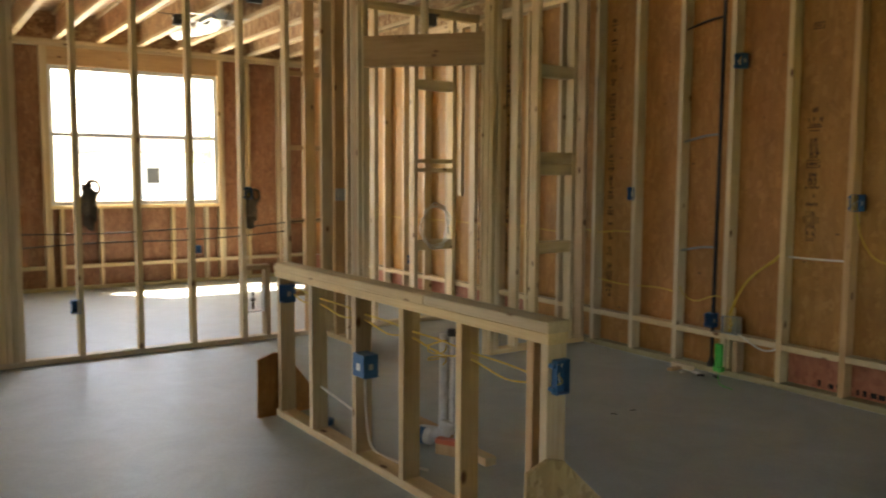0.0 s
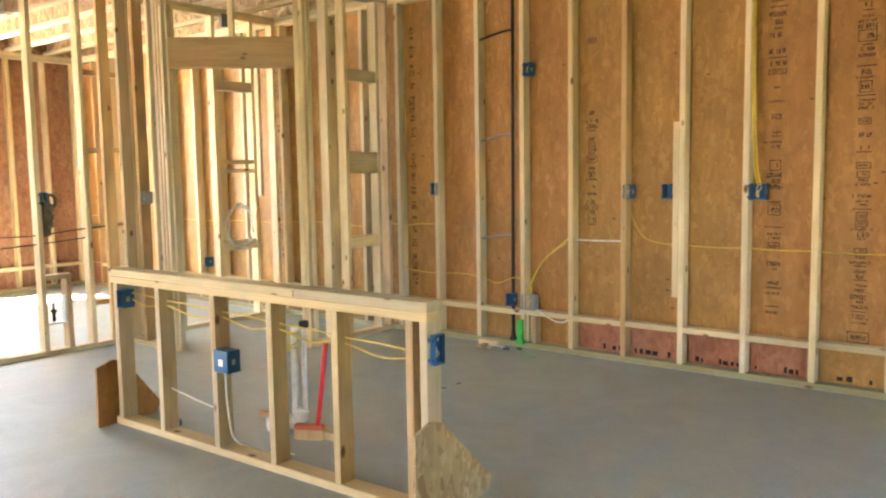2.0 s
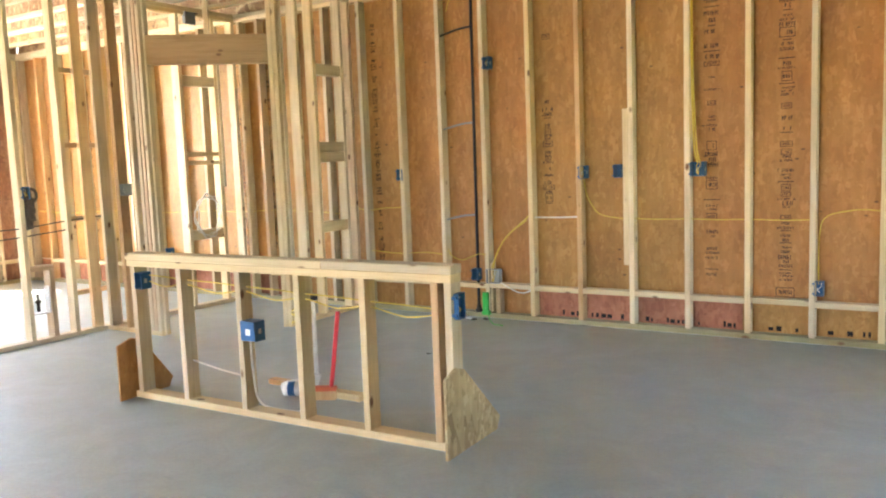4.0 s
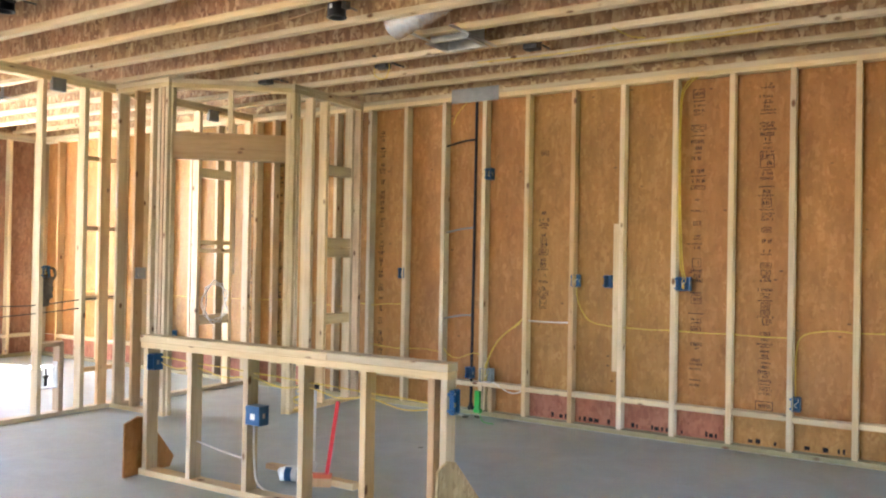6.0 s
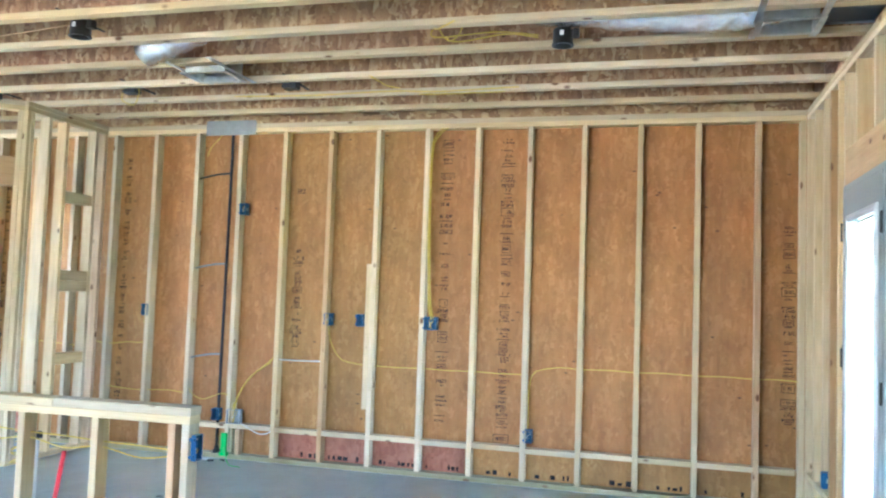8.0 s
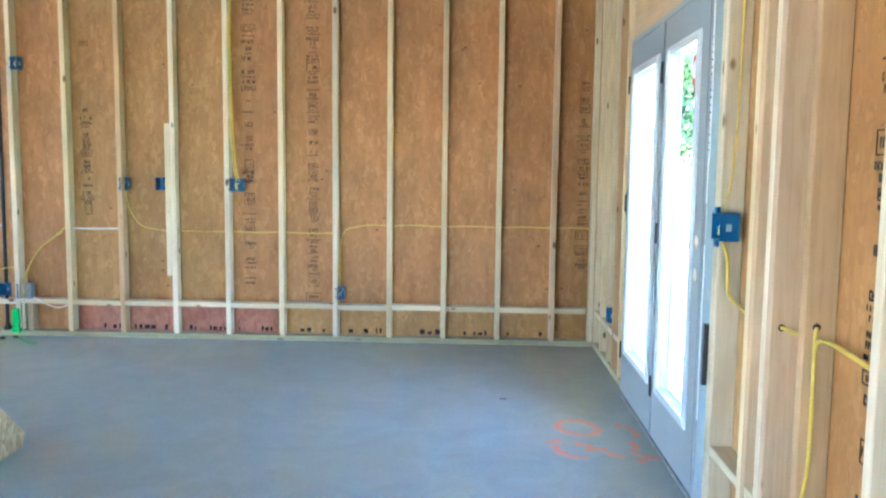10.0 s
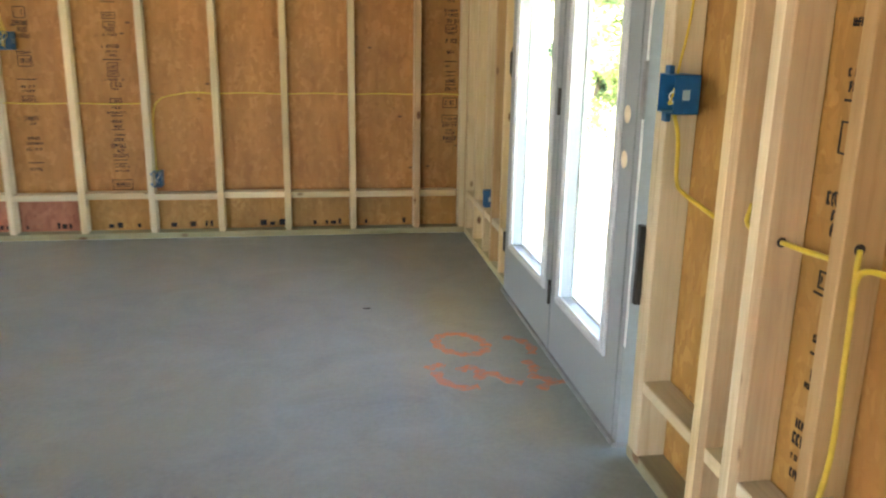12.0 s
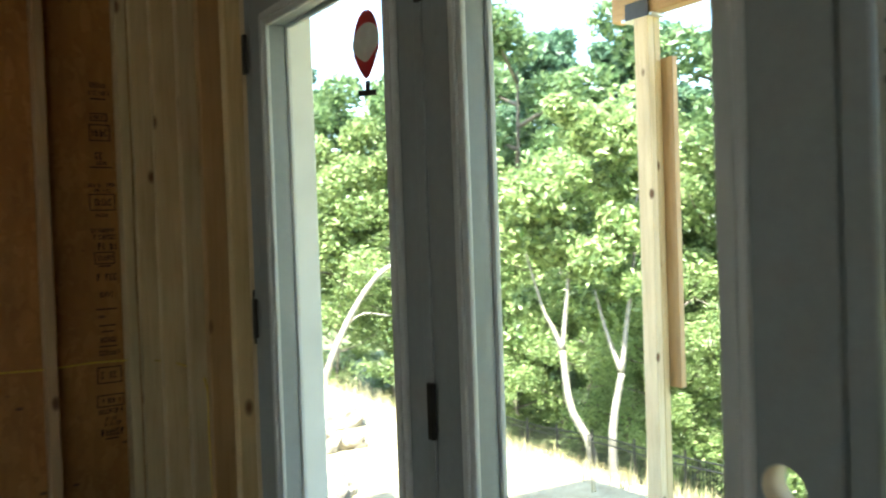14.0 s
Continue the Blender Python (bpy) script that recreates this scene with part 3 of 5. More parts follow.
# corner pantry: a short front wall, an angled doorway, and a side wall back to the north wall
pantry = holder("wall_pantry", (-6.3, -1.2, 0), "bare stud walls of a corner pantry with an angled doorway", "wall", "structure")
F0, F1 = -1.62, -1.62 + D
board("bottom_plate", pantry, PX1, -6.42, F0, F1, 0, T)
for z in (TOP, TOP + T):
    board("top_plate", pantry, PX1 + 0.001, -6.42, F0, F1, z + 0.0005, z + T - 0.0005)
for x, mat in ((-7.06, PINE), (-6.83, PINE_RED), (-6.62, PINE), (-6.53, PINE), (-6.485, PINE_RED), (-6.44, PINE)):
    board("stud", pantry, x - T / 2 + 0.0005, x + T / 2 - 0.0005, F0 + 0.001, F1 - 0.001, T, TOP, mat)
S0, S1 = -5.76, -5.76 + D
board("bottom_plate", pantry, S0, S1, -0.94, -0.001, 0, T)
for z in (TOP, TOP + T):
    board("top_plate", pantry, S0, S1, -0.94, -0.002, z + 0.0005, z + T - 0.0005)
for y, mat in ((-0.92, PINE), (-0.878, PINE), (-0.69, PINE), (-0.5, PINE), (-0.14, PINE), (-0.02, PINE_RED)):
    board("stud", pantry, S0 + 0.001, S1 - 0.001, y - T / 2 + 0.0005, y + T / 2 - 0.0005, T, TOP, mat)
for z in (0.77, 1.362, 1.45, 2.095):
    h = D / 2 if z < 1 or z > 2 else 0.042
    board("ladder_block", pantry, S0 + 0.004, S1 - 0.004, -0.5 + T / 2 + 0.001, -0.14 - T / 2 - 0.001, z - h, z + h)
pa, pb = Vector((-6.43, -1.60, 0)), Vector((-5.71, -0.95, 0))
run = (pb - pa).length
diag = Matrix.Translation(pa) @ Matrix.Rotation(math.atan2(pb.y - pa.y, pb.x - pa.x), 4, "Z")
board("doorway_header", pantry, 0.03, run - 0.03, -0.001, 0.037, 2.112, 2.333, PINE_RED, diag)
board("doorway_header", pantry, 0.03, run - 0.03, 0.05, D, 2.112, 2.333, PINE_RED, diag)
for x in (0.012, run - 0.012):
    board("trimmer_stud", pantry, x - T / 2, x + T / 2, 0.003, D, 0.001, TOP, PINE, diag)
board("cripple_stud", pantry, run * 0.5 - T / 2, run * 0.5 + T / 2, 0.001, D - 0.002, 2.334, TOP, PINE, diag)
for z in (TOP, TOP + T):
    board("top_plate", pantry, -0.02, run + 0.02, 0.001, D, z + 0.001, z + T - 0.001, PINE, diag)
board("packer_board", pantry, -6.75, -6.38, -1.66, -1.5, PLATE + 0.001, PLATE + 0.03, PINE)

# ---- things in the kitchen ----
ISLAND = Matrix.Translation((-3.05, -2.765, 0)) @ Matrix.Rotation(radians(1.5), 4, "Z") @ Matrix.Translation((3.05, 2.80, 0))


def on_island(*p):
    return tuple(ISLAND @ Vector(p))


def island_half_wall():
    y0, y1, x0, x1 = -2.80, -2.80 + D, -5.14, -3.0
    hw = holder("island_half_wall", ((x0 + x1) / 2, (y0 + y1) / 2, 0), "low pine stud frame for a kitchen island", "half wall")
    board("bottom_plate", hw, x0, x1, y0, y1, 0.0005, T, PINE)
    board("cap_plate", hw, x0, x1, y0, y1, 0.765, 0.765 + T - 0.0005, PINE)
    board("cap_plate", hw, x0 - 0.006, x1 - 0.72, y0 - 0.003, y1 + 0.002, 0.765 + T, 0.841, PINE)
    board("cap_plate", hw, x1 - 0.718, x1 + 0.002, y0 - 0.001, y1 + 0.003, 0.765 + T, 0.842, PINE)
    for x, mat in ((-5.096, PINE), (-4.722, PINE), (-4.283, PINE), (-3.886, PINE), (-3.487, PINE), (-3.089, PINE_RED), (-3.02, PINE)):
        board("stud", hw, x - T / 2 + 0.0005, x + T / 2 - 0.0005, y0 + 0.001, y1 - 0.001, T, 0.765, mat)
    for x, yf, yb, top, mat in ((-2.998, -2.90, -2.40, 0.39, OSB_PALE), (-5.142, -2.905, -2.53, 0.35, OSB)):
        ring = [(yf, 0.001), (yf + 0.004, top - 0.03), (yf + 0.10, top), (yf + 0.17, top - 0.02), (yb, 0.06), (yb - 0.03, 0.001)]
        n = len(ring)
        verts = [(x, y, z) for y, z in ring] + [(x + 0.012, y, z) for y, z in ring]
        if x < -4:
            verts = [(a - 0.012, b, c) for a, b, c in verts]
        faces = [tuple(range(n - 1, -1, -1)), tuple(range(n, 2 * n))] + [(i, (i + 1) % n, n + (i + 1) % n, n + i) for i in range(n)]
        k = Vector((x, yf, 0))
        me = mesh_of("brace_panel", [(b - yf, a - x, c) for a, b, c in verts], [f[::-1] for f in faces], mat)
        part("brace_panel", me, hw, Matrix.Translation(k) @ Matrix(((0, 1, 0, 0), (1, 0, 0, 0), (0, 0, 1, 0), (0, 0, 0, 1))), "strand board gusset that stiffens the end")
    hw.matrix_basis = ISLAND @ hw.matrix_basis
    return hw


island_half_wall()


def electrical_box(at, turn=0, wide=0.055, tall=0.095, deep=0.07, material=None, label="blue plastic electrical box nailed to a pine stud", wires=2, sticker=True, ears=False):
    """An open box that looks along its own -y."""
    box = holder("electrical_box", (0, 0, 0), label, "electrical box", group="electrical boxes")
    w, h, t = wide / 2, tall / 2, 0.003
    body = bevelled("body", [(-w, -w + t, 0, deep, -h, h), (w - t, w, 0, deep, -h, h), (-w, w, 0, deep, -h, -h + t), (-w, w, 0, deep, h - t, h), (-w, w, deep - t, deep, -h, h)], material or BLUE, 0.0008)
    part("body", body, box)
    for s in (-1, 1):
        part("nail_bracket", bevelled("nail_bracket", [(-w - 0.012, -w, 0.006, 0.03, *sorted((s * h * 0.55, s * h * 0.8)))], material or BLUE, 0.001), box)
        if ears:
            part("mounting_ear", bevelled("mounting_ear", [(-0.014, 0.014, -0.002, 0.012, *sorted((s * h, s * (h + 0.022))))], material or BLUE, 0.002), box)
    if sticker:
        part("label", bevelled("label", [(w - 0.0002, w + 0.0008, 0.022, 0.042, -0.014, 0.012)], GREY_BOX, 0.0002), box, None, "white printed label")
    for i in range(wires):
        s = -1 if i % 2 else 1
        pts = [(0.01 * s, deep - 0.01, h * 0.7), (0.012 * s, 0.03, h * 0.3), (-0.008 * s, 0.012, -h * 0.1 - 0.01 * i), (0.006 * s, 0.02, -h * 0.5)]
        part("wire", tube_mesh("wire", pts, 0.0025, YELLOW if i else WHITE_CABLE, 5, 4), box)
    box.matrix_basis = pose(*at, 0, 0, turn)
    return box


# boxes on the north wall, open towards the room
electrical_box((-5.205, -0.012, 1.187), label="blue plastic electrical box on a stud beside the pantry")
electrical_box((-4.325, -0.012, 2.052), label="blue plastic electrical box high on a stud by the black pipe")
electrical_box((-3.527, -0.012, 1.17))
electrical_box((-3.252, -0.012, 1.172), wires=0)
electrical_box((-2.675, -0.012, 1.172), wide=0.1, tall=0.1, wires=4, label="wide blue double electrical box full of wires")
electrical_box((-1.895, -0.012, 0.37), wires=1, label="blue plastic outlet box low on a stud")
electrical_box((-4.485, -0.012, 0.352), wires=0, label="blue plastic outlet box beside the black pipe")
electrical_box((-4.315, -0.02, 0.345), wide=0.115, tall=0.115, deep=0.06, material=GREY_BOX, wires=5, sticker=False, label="grey steel box with loose white wires")
# boxes on the east wall, open towards the room (-x)
electrical_box((-0.03, -3.008, 1.122), -90, wide=0.1, tall=0.1, wires=3, ears=True, label="bright blue double switch box with ears on the door stud")
electrical_box((-0.012, -0.655, 0.36), -90, wires=1, label="blue plastic outlet box low between the corner and the door")
electrical_box((-0.012, -3.785, 0.345), -90, wide=0.06, tall=0.1, wires=1, label="blue plastic outlet box on a stud with a yellow cable")
# boxes on the partition, open towards the kitchen (+x)
electrical_box((PX1 + 0.012, -2.222, 1.17), 90, label="blue plastic switch box on the open partition")
electrical_box((PX1 + 0.012, -3.482, 0.385), 90, wires=0, label="blue plastic outlet box low on the open partition")
electrical_box((PX1 + 0.012, -4.07, 1.16), 90, wires=1, label="blue plastic switch box on the partition end post")
electrical_box((-6.755, F0 - 0.012, 1.16), 0, material=GREY_BOX, wires=1, sticker=False, label="grey switch box on the pantry front wall")
electrical_box((WEST + 0.012, -1.45, 0.40), 90, wires=0, label="blue outlet box under the west window")
electrical_box((-8.3, -0.012, 0.42), 0, wires=0, label="blue outlet box on the far north wall")
# boxes on the island frame
square_box = electrical_box(on_island(-4.21, -2.812, 0.462), 1.5, wide=0.1, tall=0.105, wires=0, label="square blue box on an island stud with a label")
part("cover_plate", bevelled("cover_plate", [(-0.049, 0.049, -0.005, -0.0005, -0.051, 0.051)], BLUE, 0.001), None, square_box.matrix_basis.copy(), "blue blank cover")
put(bpy.data.objects["cover_plate"], square_box)
part("cover_label", bevelled("cover_label", [(-0.014, 0.018, -0.0062, -0.005, -0.02, 0.012)], PAPER, 0.0004), None, square_box.matrix_basis.copy(), "white printed label")
put(bpy.data.objects["cover_label"], square_box)
electrical_box(on_island(-5.045, -2.806, 0.685), 1.5, wires=0, label="blue outlet box at the end of the island frame")
electrical_box(on_island(-2.972, -2.755, 0.66), 91.5, wide=0.058, tall=0.115, deep=0.026, wires=2, label="dark blue outlet box with a yellow cable on the island end")

# black vent pipe with its straps, against the north wall
pipe = holder("vent_pipe", (-4.475, 0.03, 0), "thin black pipe strapped upright in a stud bay", "pipe")
part("pipe", tube_mesh("pipe", [(-4.478, 0.03, 0.06), (-4.474, 0.03, 1.0), (-4.47, 0.032, 2.0), (-4.466, 0.03, TOP)], 0.013, PIPE_BLACK, 10), pipe)
for z, mat in ((2.335, DARK_METAL), (1.575, STRAP), (0.825, STRAP)):
    part("strap", tube_mesh("strap", [(-4.475, 0.028, z + 0.02), (-4.6, 0.03, z + 0.01), (-4.77, 0.03, z - 0.025)], 0.008, mat, 6), pipe, None, "steel strap nailed to the next stud")
part("foot_fitting", lathe("foot_fitting", [(0.02, 0.0), (0.03, 0.005), (0.03, 0.03), (0.018, 0.04), (0.018, 0.06)], DARK_METAL, 14), pipe, Matrix.Translation((-4.478, 0.03, 0.03)))
plate = holder("nail_plate", (-4.47, -0.004, 2.735), "grey steel protector plate over the top plates", "plate")
pv, pf = [], []
box_data(pv, pf, -0.232, 0.232, -0.004, 0.0, -0.062, 0.062)
for sx in (-0.18, -0.06, 0.06, 0.18):
    box_data(pv, pf, sx - 0.014, sx + 0.014, -0.007, -0.004, -0.004, 0.004)
part("steel_sheet", mesh_of("steel_sheet", pv, pf, STRAP), plate, Matrix.Translation((-4.47, -0.001, 2.735)))

# green ground box and off-cuts at the foot of the pipe
gb = holder("ground_bracket", (-4.38, -0.02, 0), "bright green plastic bracket with a curled wire", "bracket")
part("bracket", bevelled("bracket", [(-4.41, -4.36, -0.03, -0.004, 0.03, 0.21), (-4.41, -4.345, -0.045, -0.004, 0.028, 0.06)], GREEN, 0.004), gb)
part("wire", tube_mesh("wire", [(-4.38, -0.03, 0.09), (-4.32, -0.1, 0.05), (-4.22, -0.22, 0.006), (-4.1, -0.26, 0.004)], 0.004, GREEN, 6), gb)
board_thing = lambda nm, lab, *box, mat=None, tilt=0.0: tagged(board(nm, None, *box, mat, tilt=tilt), lab, "off-cut", "wood scraps")
board_thing("wood_offcut", "short pine off-cut on the slab by the wall", -4.72, -4.55, -0.09, -0.05, 0.0, 0.035)
board_thing("wood_offcut", "short pine off-cut on the slab by the wall", -4.66, -4.62, -0.2, -0.1, 0.0, 0.02, mat=PINE_RED)
for i, (x, y) in enumerate(((-4.5, -0.1), (-4.43, -0.14), (-4.56, -0.16), (-4.35, -0.09))):
    tagged(part("debris_chip", bevelled("debris_chip", [(-0.025, 0.025, -0.012, 0.012, 0, 0.014)], DARK_METAL if i % 2 else STEEL, 0.003), None, pose(x, y, 0.0, 0, 0, i * 50)), "small dark scrap of metal on the slab", "debris", "floor debris")

# scab pieces on studs
board("scab_board", wall_n, -3.155 - T / 2 - 0.039, -3.155 - T / 2 - 0.001, 0.0, D - 0.01, 0.48, 1.62, PINE)
board("scab_board", wall_n, -4.374 + T / 2 + 0.001, -4.374 + T / 2 + 0.02, 0.02, D - 0.01, 0.05, 0.45, PINE)
board("scab_board", wall_n, -4.30, -4.262, 0.002, D - 0.01, 0.04, 0.24, PINE_RED)
board("scab_board", wall_n, -7.425, -7.365, -0.004, 0.03, 1.12, TOP, PINE)

# cables along the north wall
mid = 0.045
def sag_run(xs, z, dip, y=mid):
    pts = []
    for xa, xb in zip(xs[:-1], xs[1:]):
        pts += [(xa, y, z), ((xa + xb) / 2, y - 0.004, z - dip)]
    return pts + [(xs[-1], y, z)]
cable([(-3.527, 0.02, 1.11), (-3.50, 0.03, 0.98), (-3.42, 0.04, 0.86), (-3.28, mid, 0.825)] + sag_run([-3.155, -2.748, -2.342, -1.935], 0.82, 0.004))
cable([(-1.90, 0.03, 0.40), (-1.90, 0.04, 0.72), (-1.86, mid, 0.84)] + sag_run([-1.72, -1.529, -1.123, -0.716, -0.31, -0.03], 0.88, -0.006))
cable([(-3.98, mid, 0.825), (-3.76, mid, 0.825), (-3.58, mid, 0.83)], WHITE_CABLE, 0.006, "white sheathed cable between two studs")
cable([(-4.31, -0.01, 0.40), (-4.29, 0.0, 0.50), (-4.2, 0.01, 0.66), (-4.05, 0.03, 0.79), (-3.99, mid, 0.86), (-3.99, 0.05, 0.95)], radius=0.006)
cable([(-4.33, -0.01, 0.40), (-4.27, 0.01, 0.56), (-4.16, 0.02, 0.70), (-4.02, 0.03, 0.80)], radius=0.005)
cable([(-4.80, mid, 0.60), (-4.72, 0.02, 0.50), (-4.6, 0.0, 0.47), (-4.46, 0.0, 0.52), (-4.38, 0.0, 0.52)])
cable([(-5.6, mid, 0.52), (-5.3, mid, 0.5), (-4.98, mid, 0.515), (-4.8, mid, 0.50)])
cable([(-5.75, mid, 0.90), (-5.58, mid, 0.88), (-5.4, mid, 0.9), (-5.22, mid, 0.92), (-5.22, 0.02, 1.1)])
cable([(-4.25, -0.01, 0.30), (-4.1, 0.02, 0.22), (-4.0, 0.03, 0.24), (-3.97, 0.05, 0.30)], WHITE_CABLE, 0.005, "white cable looping out of a box")
for dx in (0.0, 0.016):
    cable([(-2.675 + dx, 0.01, 1.21), (-2.70 + dx, 0.004, 1.36), (-2.716 + dx * 0.6, 0.006, 1.9), (-2.714 + dx * 0.6, 0.006, 2.5), (-2.68 + dx * 1.5, 0.006, 2.64), (-2.62 + dx * 2, 0.0, TOP + 0.002)], radius=0.0052, label="yellow cable that drops from the ceiling to a box")
cable([(-4.70, 0.03, 2.50), (-4.66, 0.02, 2.58), (-4.58, 0.02, 2.66), (-4.55, 0.02, TOP)])
# cables on the east wall
cable([(0.04, -2.985, TOP), (0.045, -2.982, 2.0), (0.035, -2.985, 1.4), (0.0, -3.0, 1.17)])
cable([(0.0, -3.0, 1.07), (0.025, -2.985, 1.0), (0.035, -2.978, 0.885), (0.035, -3.03, 0.86), (0.035, -3.14, 0.845), (0.035, -3.265, 0.83)], radius=0.006)
cable([(0.05, -3.346, 0.90), (0.04, -3.35, 0.86), (0.035, -3.39, 0.848), (0.04, -3.427, 0.845)], radius=0.006)
cable([(0.035, -3.506, 0.85), (0.035, -3.60, 0.855), (0.035, -3.71, 0.865)], radius=0.006)
cable([(0.035, -3.75, 0.90), (0.03, -3.757, 0.86), (0.028, -3.765, 0.72), (0.02, -3.78, 0.52), (0.0, -3.785, 0.39)], radius=0.006)
cable([(0.03, -3.757, 0.83), (0.03, -3.775, 0.865), (0.035, -3.84, 0.875), (0.04, -3.98, 0.865), (0.045, -4.115, 0.85)], radius=0.006)
cable([(0.04, -0.68, 0.40), (0.04, -0.66, 0.7), (0.045, -0.62, 0.88), (0.045, -0.3, 0.9), (0.045, -0.05, 0.88)])
# drilled holes as thin black discs, the shade inside given by colour
for y, z in ((-3.506, 0.85), (-3.750, 0.90), (-3.506, 1.9)):
    part("drilled_hole", lathe("drilled_hole", [(0.0, 0.0), (0.011, 0.0), (0.011, 0.002), (0.0, 0.002)], INK, 14), wall_e, pose(0.035, y + 0.001, z, 90, 0, 0), "dark disc that stands for a drilled hole")
# cables through the partition, the west room and the pantry
cable([(PX1 - 0.04, -4.0, 0.905), (PX1 - 0.04, -3.3, 0.89), (PX1 - 0.04, -2.7, 0.905), (PX1 - 0.04, -2.29, 0.9), (PX1 - 0.04, -1.9, 0.93), (PX1 - 0.04, -1.5, 0.95)], DARK_METAL, 0.005, "dark cable threaded through the partition studs")
cable([(PX1 - 0.04, -4.0, 0.80), (PX1 - 0.04, -3.3, 0.825), (PX1 - 0.04, -2.7, 0.82), (PX1 - 0.04, -2.29, 0.835), (PX1 - 0.04, -1.9, 0.86)], DARK_METAL, 0.005, "dark cable threaded through the partition studs")
cable([(-10.7, mid, 0.86), (-10.0, mid, 0.84), (-9.2, mid, 0.87), (-8.4, mid, 0.85), (-7.6, mid, 0.87), (-7.2, mid, 0.86), (-6.6, mid, 0.88), (-5.8, mid, 0.84)])
coil_pts = []
for k in range(40):
    a = 2 * math.pi * k / 13
    coil_pts.append((PX1 + 0.02 + 0.03 * math.sin(k * 1.7), -0.49 + (0.15 + 0.02 * math.sin(k * 0.9)) * math.cos(a), 0.86 + (0.19 + 0.02 * math.cos(k * 1.3)) * math.sin(a)))
tagged(part("cable_coil", tube_mesh("cable_coil", coil_pts, 0.006, WHITE_CABLE, 6, 3)), "hank of white cable hung on the pantry ladder blocks", "cable")
def cable_hank(y, z, tall, seed):
    """A lumpy wrapped hank with a loose loop standing out of its top."""
    hank = holder("cable_hank", (PX0 + 0.045, y, z), "bulky brown hank of wrapped cable hung on a stud", "cable", group="cable hanks")
    bm = bmesh.new()
    bmesh.ops.create_icosphere(bm, subdivisions=4, radius=1.0)
    for q in bm.verts:
        q.co *= 1 + 0.3 * noise.noise(q.co * 1.7 + Vector((seed, 0, 0))) + 0.12 * math.sin(q.co.z * 14 + q.co.y * 3)
        q.co.x, q.co.y, q.co.z = q.co.x * 0.05, q.co.y * 0.055, q.co.z * tall / 2
    me = bpy.data.meshes.new("wrapped_body")
    bm.to_mesh(me)
    bm.free()
    me.materials.append(HANK_BROWN)
    me.polygons.foreach_set("use_smooth", [True] * len(me.polygons))
    part("wrapped_body", me, hank, Matrix.Translation((PX0 + 0.045, y, z)))
    loop = [(PX0 + 0.05, y + 0.03 + 0.045 * math.cos(k * 0.6), z + tall * 0.36 + 0.05 * math.sin(k * 0.6)) for k in range(12)]
    part("loose_loop", tube_mesh("loose_loop", loop, 0.012, HANK_BROWN, 6, 3), hank)


HANK_BROWN = plain("brown_cable_wrap", (0.10, 0.075, 0.05), 0.7, 0, 0.3, 40)
cable_hank(-3.37, 1.09, 0.34, 2.0)
cable_hank(-2.19, 1.04, 0.30, 5.0)
for y in (-2.15, -0.54):
    tagged(part("junction_box", bevelled("junction_box", [(PX1 - 0.02, PX1 + 0.02, y - 0.06, y + 0.06, TOP - 0.075, TOP + 0.03)], plain("dull_grey_steel", (0.16, 0.165, 0.17), 0.5, 0.5) if "dull_grey_steel" not in bpy.data.materials else bpy.data.materials["dull_grey_steel"], 0.003)), "grey steel junction box under the partition top plate", "junction box", "partition junction boxes")

# supply valve box between partition studs
vb = holder("water_outlet_box", (PX1, -2.17, 0.33), "white laundry valve box with a brass stop", "valve box")
part("frame", bevelled("frame", [(PX0 + 0.02, PX1 - 0.01, -2.26, -2.25, 0.24, 0.44), (PX0 + 0.02, PX1 - 0.01, -2.105, -2.095, 0.24, 0.44), (PX0 + 0.02, PX1 - 0.01, -2.26, -2.095, 0.23, 0.24)], PVC, 0.002), vb)
part("valve", lathe("valve", [(0.012, 0), (0.012, 0.06), (0.022, 0.07), (0.022, 0.085), (0.008, 0.09), (0.008, 0.14)], DARK_METAL, 12), vb, Matrix.Translation((PX1 - 0.04, -2.18, 0.25)))

# plumbing, sweepings and a broom behind the island frame
stub = holder("drain_stub", (-4.27, -2.33, 0), "white plastic drain pipes rising from the slab", "pipe")
part("riser", tube_mesh("riser", [(-4.285, -2.30, 0.0), (-4.283, -2.30, 0.25), (-4.28, -2.30, 0.54)], 0.022, PVC, 14), stub)
part("riser", tube_mesh("riser", [(-4.225, -2.29, 0.05), (-4.223, -2.29, 0.3), (-4.22, -2.29, 0.54)], 0.012, PVC, 10), stub)
part("elbow", tube_mesh("elbow", [(-4.21, -2.32, 0.12), (-4.23, -2.34, 0.06), (-4.33, -2.38, 0.05), (-4.38, -2.40, 0.03)], 0.036, PVC, 14), stub)
part("cap", lathe("cap", [(0.026, 0), (0.026, 0.03), (0.02, 0.034)], BLACK, 14), stub, Matrix.Translation((-4.22, -2.29, 0.54)))
coil2 = [(-4.28 + 0.05 * math.cos(k * 0.7), -2.34 + 0.045 * math.sin(k * 0.7), 0.40 + 0.004 * k + 0.012 * math.sin(k)) for k in range(32)]
cable(coil2, label="loops of yellow cable hung round a white drain pipe", name="cable_coil", steps=3)
for z, dz in ((0.715, 0.0), (0.69, -0.03)):
    cable([on_island(x, -2.75 + 0.01 * (k % 2), z - 0.008 * k + dz * (k % 2)) for k, x in enumerate((-5.06, -4.9, -4.722, -4.5, -4.283, -4.08, -3.886, -3.68, -3.487, -3.28, -3.089, -3.03))], label="yellow cable threaded through the island studs")
